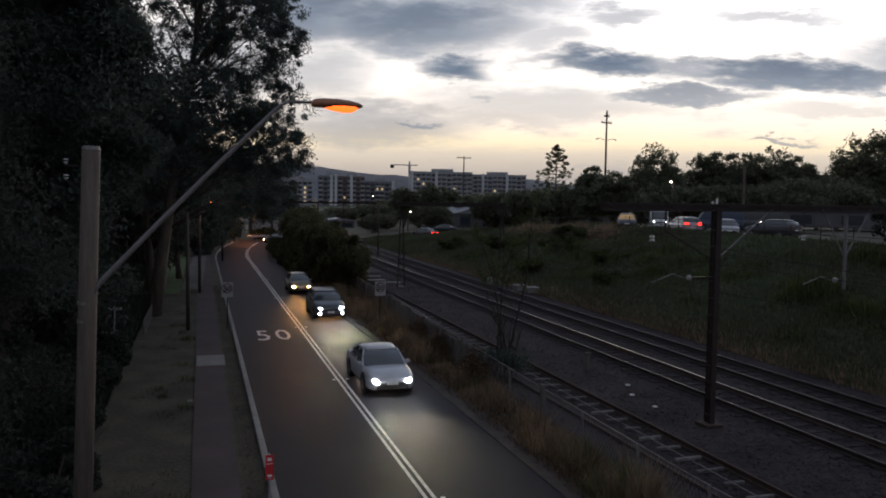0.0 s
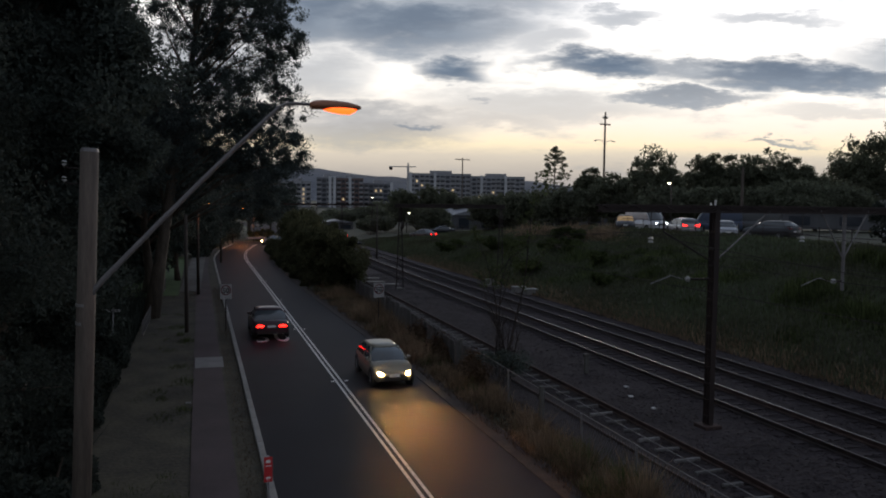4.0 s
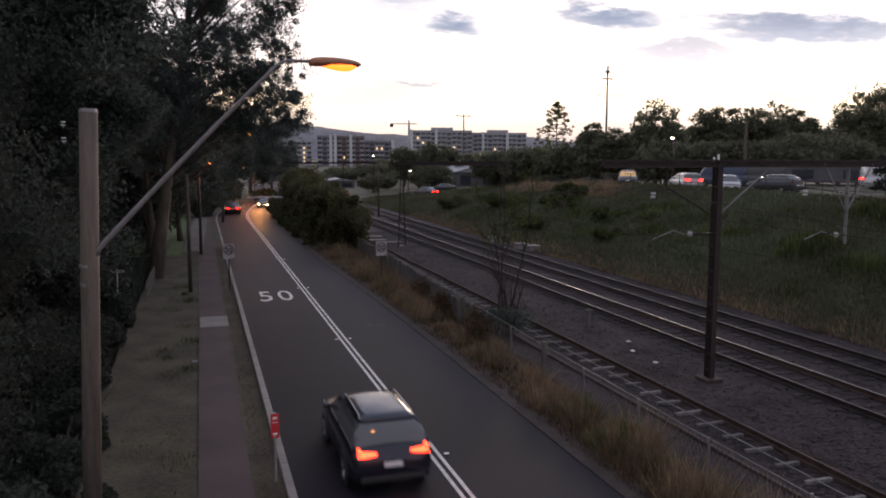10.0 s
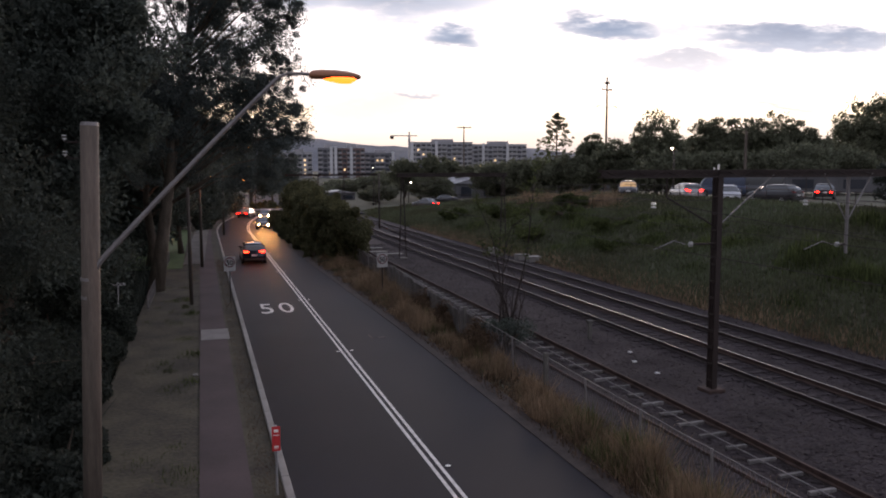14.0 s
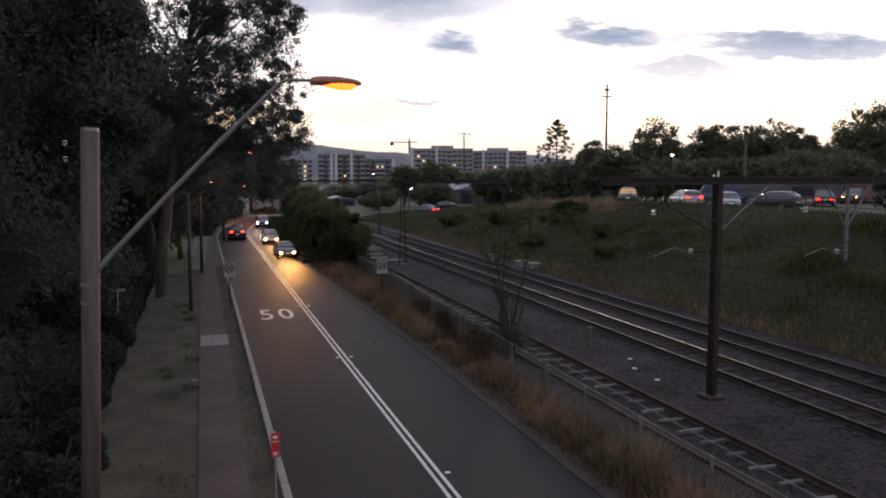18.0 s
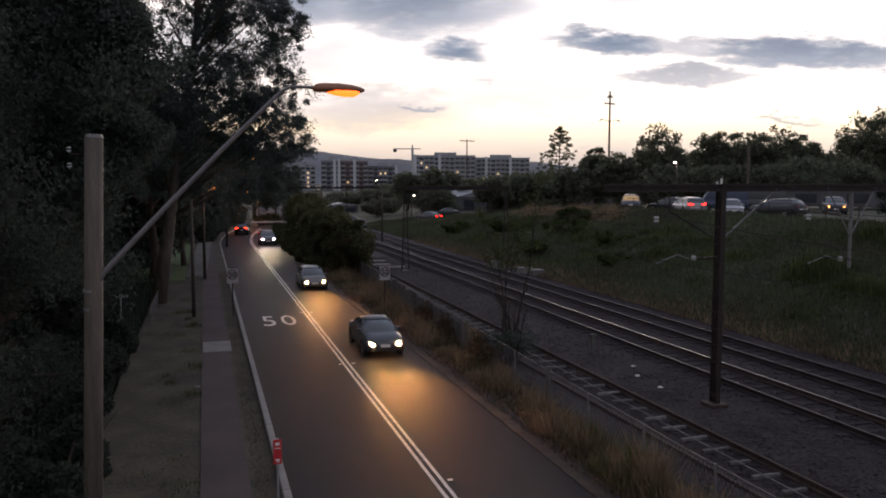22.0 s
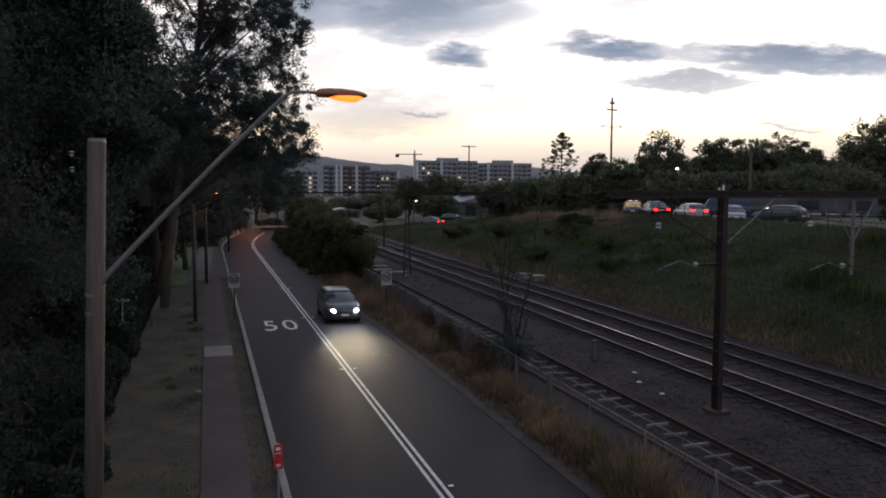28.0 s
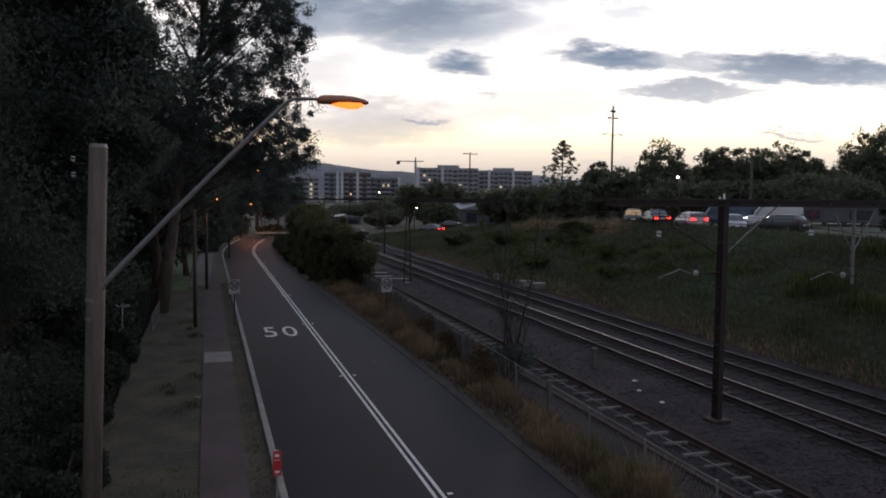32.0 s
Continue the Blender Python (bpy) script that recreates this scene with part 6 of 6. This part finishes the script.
bush(9.6, 126.2, 4.6, 3.0, 1.9, "clipped hedge in amber lamplight behind the guard rail", 99, leaves=9000, size=0.10, name="hedge", category="hedge")
for k, (by, w, h) in enumerate(((61.0, 1.2, 1.0), (66.0, 1.4, 1.3), (71.0, 1.4, 1.4), (76.5, 1.6, 1.5), (82.0, 1.6, 1.6), (88.0, 1.7, 1.7), (94.0, 1.8, 1.8), (101.0, 2.0, 2.0))):
    bush(road_right(by) + 0.75, by, w, 5.2, h, "low scrub spreading to the road edge", 320 + k, leaves=4200, size=0.085, group="scrub at the road edge")
for k, (by, w, h) in enumerate(((27.0, 0.8, 1.25), (32.2, 0.5, 0.9), (35.6, 0.5, 1.0))):
    bush(fence_x(by) - 0.25, by, w, 2.2, h, "brown half-dead climber hanging on the wire fence", 300 + k, leaf="dead_growth", leaves=2600, size=0.05, name="climber", category="shrub", group="climbers on the fence")
bare_tree(11.2, 28.0, 6.9, 21, 3, 2200)
bare_tree(10.8, 26.4, 3.4, 22, 4)
bush(10.7, 27.0, 1.7, 4.6, 1.6, "rough dark shrub at the track fence", 24, leaf="leaf_dark", leaves=5000, size=0.045)
# shrubs on the bank
for k, (bx, by, w, h) in enumerate(((37.2, 32.4, 4.2, 3.4), (33.5, 28.2, 3.4, 2.4), (26.5, 47.0, 2.6, 0.5), (29.5, 52.0, 3.5, 0.6), (26.0, 58.0, 2.8, 0.8), (30.5, 62.0, 4.0, 0.8), (29.0, 72.0, 4.5, 1.2), (27.0, 84.0, 4.0, 1.3), (33.0, 66.0, 4.0, 1.0))):
    bush(bx, by, w, w * 1.3, h, "rough green shrub on the railway bank", 80 + k, leaf="leaf_shaded" if k < 2 else "weed", leaves=9000, size=0.10, group="bank shrubs")
build_grass()


def fallen_leaves():
    rng = np.random.default_rng(31)
    n = 3800
    y = 9.5 + 45 * rng.random(n) ** 1.4
    edge = rng.integers(0, 4, n)
    x = np.choose(edge, [-0.22, 0.80, -0.9, -1.6]) + rng.normal(size=n) * np.choose(edge, [0.22, 0.25, 0.5, 0.7])
    x = np.minimum(x, 1.40)
    ax = rand_dirs(rng, n) * (0.035, 0.035, 0.008)
    ay = rand_dirs(rng, n) * (0.018, 0.018, 0.006)
    z = np.array([max(0.0, land(a, b)) for a, b in zip(x, y)]) + 0.015
    tagged(mesh_part("fallen_leaves", quads_mesh("fallen_leaves", np.stack([x, y, z], 1), ax, ay), M["fallen_leaf"]), "scattered brown leaves along the footpath edges", "leaf litter", kind="stuff")


fallen_leaves()

# tree line beyond the car park
row_near = ((59.1, 93, 11.9, 4.1), (67.3, 93.6, 11.2, 3.1), (69.7, 92.8, 11.8, 3.1), (74.8, 93.4, 11.9, 3.2), (77.9, 92.5, 12.4, 3.7), (78, 88.1, 10.6, 2.7), (79.3, 85.4, 7.9, 3.2), (91.5, 91, 14.2, 4.2), (97, 90, 16.4, 4.8), (51.3, 96.2, 9.2, 2.2),
       (51.3, 89.8, 7.9, 2.5), (67.3, 76.4, 6.3, 4.7), (60.8, 76.2, 5.3, 3.2), (55.8, 77.7, 5.4, 3.4), (51.5, 79, 5.4, 3.4), (75.5, 78, 6.3, 4.2), (45.1, 91.6, 6.2, 3.2), (40.5, 92.9, 5.6, 3.4), (38.2, 98.8, 5.3, 3.2))
row_far = ((42.1, 145, 9.2, 2.8), (45.2, 144, 8.4, 3.3),
       (47, 133, 6.8, 3.2), (63, 140, 8.5, 5.0), (75, 130, 9.0, 5.0), (58, 205, 6.2, 5), (48, 210, 5.6, 5), (70, 190, 8, 6), (38, 148, 8.2, 3.0), (31, 140, 3.2, 3.0), (25, 176, 3.2, 4.0), (32, 184, 3.6, 4.6), (40, 186, 4.2, 4.6), (20, 160, 3.6, 3.4), (47, 176, 4.4, 4.0), (84, 66, 8.5, 4.6), (52, 128, 7.5, 4.4), (36, 122, 4.6, 3.4), (106, 88, 15, 5.0))
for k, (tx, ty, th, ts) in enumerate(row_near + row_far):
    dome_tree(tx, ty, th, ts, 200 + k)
norfolk_pine(81, 170, 19.0, 1.0)

# town and hills
hill_ridge()
apartment(61.5, 520, 19, 14, 6, 6, "pale apartment block with lit stairwell", "render_pale", -8, lit=((1, 4), (2, 4), (3, 4), (4, 4)), z=-2)
apartment(81.5, 520, 13, 14, 7, 4, "dark apartment block with balconies and a pale shaft", "render_grey", -8, lit=((1, 2), (0, 3)), z=-2, cols=(2.7, 3.6))
apartment(98, 524, 18, 14, 7, 6, "red and grey apartment block with balconies", "brick_red", -8, lit=((2, 1), (0, 4)), z=-2, cols=(3,))
apartment(119, 530, 20, 14, 6, 6, "grey apartment block with a lit corner", "render_grey", -8, lit=((4, 2), (4, 3)), z=-2, cols=(5.7,))
apartment(160.5, 520, 43, 16, 8, 12, "large pale apartment block on the rise", "render_pale", -12, lit=((6, 1), (5, 2), (4, 8)), z=-1, cols=(0.3, 5))
apartment(204, 525, 42, 16, 8, 12, "long pale apartment block on the rise", "render_pale", -12, lit=((4, 5), (3, 2)), z=-2, cols=(3, 8))
crane(148, 560, 0, 30.5)
shed(46, 128, 1.6, 9, 8, 2.6, "low pale shed with a metal roof", 10)
shed(58, 112, 3.0, 10, 8, 2.4, "white carport roof beyond the bank", -10)
shed(27.6, 160, 0.2, 6, 6, 1.7, "low grey shed by the distant line", 0, 0.5)
shed(62, 62, 4.3, 14, 6, 1.8, "long pale shed behind the parked cars", -45, 0.4)
shed(76, 54, 4.3, 16, 6, 1.8, "long low grey shed behind the parked cars", -54, 0.4)
lot_fence()
far_lamp(42.6, 200, 6.6, 0.4, 6.3, "lamp_white", "distant lit lamp by the railway")
far_lamp(34.2, 130, 3.9, 0.3, 3.5, "lamp_white", "low lit lamp near the distant shed", 0.07)

# parked cars
# white cars painted silver, the pale van grey, to imitate tree shade
PARKED = [("black", dict(suv=True, head="head_off", tail="tail_off", L=4.2), 42.7, 50.5, 14), ("shaded_white", dict(head="head_off", tail="tail_off"), 41.4, 54.4, 150),
          ("shaded_white", dict(suv=True, head="head_off", tail="tail", L=4.3), 39.7, 57.8, -15), ("grey", dict(wagon=True, head="head_off", tail="tail_off", glass="cabin_glow", L=3.9), 37.9, 64.2, 150),
          ("black", dict(head="head_off", tail="tail_off"), 50.0, 45.6, 130), ("shaded_white", dict(head="head_off", tail="tail_off"), 56.5, 52.0, 130), ("blue", dict(van=True, head="head_off", tail="tail_off"), 48.0, 64.5, 55), ("grey", dict(van=True, head="head_off", tail="tail_off"), 52.5, 64.6, 60),
          ("black", dict(head="head_off", tail="tail_off"), 36.0, 116.0, 90), ("grey", dict(head="head_off", tail="tail"), 32.0, 112.0, 30)]
NAMES = {"blue": "dark blue"}
for paint, kw, x, y, rz in PARKED:
    kind = "van" if kw.get("van") else "suv" if kw.get("suv") else "wagon" if kw.get("wagon") else "sedan"
    c = car(f"{NAMES.get(paint, paint)} {kind} parked beyond the railway bank", paint, **kw)
    c["group"] = "parked cars"
    c.matrix_basis = pose(x, y, land(x, y) - 0.06, 0, 0, rz)

# traffic
white_sedan = car("white sedan with cool headlights on the road", "white", head="head_cool")
silver_suv = car("dark grey four-wheel-drive with headlights and fog lights lit", "grey", suv=True, head="head_cool", fog=True, rails=True)
gold_hatch = car("small gold hatchback with warm headlights", "gold", wagon=True, head="head_warm", L=3.7, W=1.54, top=1.32)
maroon_sedan = car("dark maroon sedan with red tail lights", "maroon", head="head_off", tail="tail")
black_suv = car("glossy black compact suv with bright red tail lights", "gloss_black", suv=True, head="head_off", tail="tail_hot", rails=True)
dark_sedan = car("dark grey sedan with warm headlights", "grey", head="head_warm", L=4.0, W=1.58, top=1.30)
pale_hatch = car("pewter grey hatchback with warm headlights", "pewter", wagon=True, head="head_warm", L=3.8, W=1.60, top=1.34)
grey_suv = car("dark grey suv with cool headlights and roof rails", "grey", suv=True, head="head_cool", rails=True)
lot_sedan = car("dark sedan with red tail lights crossing the car park", "black", head="head_off", tail="tail")
lot_ute = car("dark grey car leaving the car park with lights on", "grey", suv=True, head="head_dim_amber", tail="tail_hot")
lot_van = car("white van driving through the car park", "white", head="head_dim_white", van=True)


def lane(t, s, x, away, half):
    """A car whose lit end is s metres along the lane x; past 113 m the lane swings to the crossing."""
    s = s + half
    if s < 113:
        slope = (bend(s + 1) - bend(s - 1)) / 2
        px, py, pz, h = x + bend(s), s, 0.0, math.atan(slope)
    else:
        h0, r = math.atan(0.18), 8.5 if away else 5.0
        h = min(math.pi / 2, h0 + (s - 113) / r)
        rest = max(0.0, s - 113 - r * (math.pi / 2 - h0))
        px, py = x + bend(113) + r * (math.cos(h0) - math.cos(h)) + rest, 113 + r * (math.sin(h) - math.sin(h0))
        pz = lerp(px, 10.8, 11.6, 0.0, 0.235)
    return (t, pose(px, py, pz, 0, 0, (0 if away else 180) - math.degrees(h)))


def drive(c, x, stages, away, half):
    walk(c, [lane(t, y, x, away, half) for t, y in stages])


def lot(c, stages):
    walk(c, [(t, pose(x, y, land(x, y) - 0.06, 0, 0, rz)) for t, x, y, rz in stages])


def motions():
    drive(white_sedan, 6.26, [(0, 25.6), (0.5, 20.8), (1, 16), (2, 6.6), (4, -13), (10, -70), (32, -80)], False, 2.2)
    drive(silver_suv, 6.85, [(0, 42.4), (0.5, 38.4), (1, 34.4), (1.5, 30.0), (2, 25.1), (2.5, 20.0), (3, 14.7), (4, 4), (6, -17), (12, -68), (32, -74)], False, 2.2)
    drive(gold_hatch, 6.7, [(0, 54.2), (1, 48.6), (2, 42.7), (3, 36.0), (3.5, 31.5), (5.5, 12.8), (7, -2), (10, -32), (14, -62), (32, -66)], False, 1.95)
    drive(maroon_sedan, 3.3, [(0, -12), (1, -0.5), (2, 11.4), (2.5, 17.9), (3, 24.5), (3.5, 31), (5.5, 57.4), (6, 63.2), (7, 73), (8, 82), (9, 89.5), (10, 95.5), (11, 100.2), (12, 104), (13, 107.5), (15, 116), (16.5, 122), (18, 127), (20, 130), (32, 130.5)], True, 2.2)
    drive(black_suv, 3.55, [(0, -80), (6, -36), (8, -11), (9, 2.2), (10, 14.7), (10.5, 21.0), (11, 26.7), (12, 37.4), (13, 47.5), (14, 57), (14.5, 61.2), (16.5, 76), (17, 78.8), (18, 83.8), (19, 88.5), (20, 93.3), (20.5, 95.8), (21, 98.2), (22, 102), (23, 104.6), (24, 107.6), (26, 116), (27.5, 121), (29, 124.5), (32, 125)], True, 2.2)
    drive(dark_sedan, 6.6, [(0, 114), (5, 113.5), (8, 111), (9, 108.6), (10, 105), (11, 100.2), (12, 97.4), (13, 94.4), (14, 89.8), (14.5, 87), (16.5, 74), (17, 70.4), (18, 63.6), (19, 56), (20, 47.8), (20.5, 43.6), (21, 39), (21.5, 34.1), (22, 29), (22.5, 23.9), (23, 18.4), (24, 7.4), (26, -16), (29, -50), (32, -60)], False, 2.1)
    drive(pale_hatch, 6.55, [(0, 118.6), (8, 118.6), (11, 118.4), (12.4, 117.4), (13.2, 112.5), (14, 107), (15.2, 97), (16.5, 84.6), (18, 77.8), (19, 72), (20, 64.9), (21, 56.8), (21.5, 52.6), (22, 48.6), (22.5, 44.2), (23, 39.5), (24, 29.6), (25, 19.5), (25.5, 14.2), (27, -2), (30, -34), (32, -52)], False, 1.9)
    drive(grey_suv, 6.5, [(0, 123.2), (8, 123), (13, 120.5), (15, 114.5), (16.5, 108), (18, 102.5), (19, 98.4), (20, 95), (21, 90), (22, 84.8), (23, 78.5), (24, 71.7), (25, 64.9), (25.5, 61.1), (27.5, 42.9), (28, 38.0), (28.5, 33.0), (29, 28.2), (29.5, 23.2), (30, 18.0), (31, 7), (32, -5)], False, 2.2)
    lot(lot_sedan, [(0, 70, 62, -20), (9, 66, 60, -20), (11.5, 55, 57, -35), (12.5, 52.1, 55.4, -42), (14.5, 52.1, 55.4, -42), (18.2, 52.1, 55.4, -40), (18.8, 50.2, 57.2, 0), (19.3, 48.0, 58.6, 28), (20, 45.7, 59.4, 32), (21.5, 42.2, 62.6, 30), (23, 39.2, 62.6, 10), (24.5, 38.0, 60.8, -14), (32, 38.0, 60.8, -14)])
    lot(lot_ute, [(0, 74, 62, 120), (16, 74, 62, 120), (18, 60, 60, 125), (19, 53.2, 56.0, 137), (20, 52.5, 55.0, 138), (21.5, 52.4, 54.9, 138), (22.5, 52.6, 55.0, 150), (24, 54, 53.6, 200), (26, 58, 50, 240), (32, 72, 44, 245)])
    lot(lot_van, [(0, 47, 73, 150), (4, 42.5, 68, 185), (5.5, 41.2, 64.4, 205), (6.5, 43.6, 61.8, 215), (7.5, 46.8, 60.0, 235), (8.5, 50.2, 57.6, 235), (9.5, 54.4, 55.6, 240), (11, 63, 51, 240), (26, 66, 50, 150), (28.5, 60, 56, 60), (30, 55.5, 57.4, 60), (32, 50, 60, 60)])


motions()
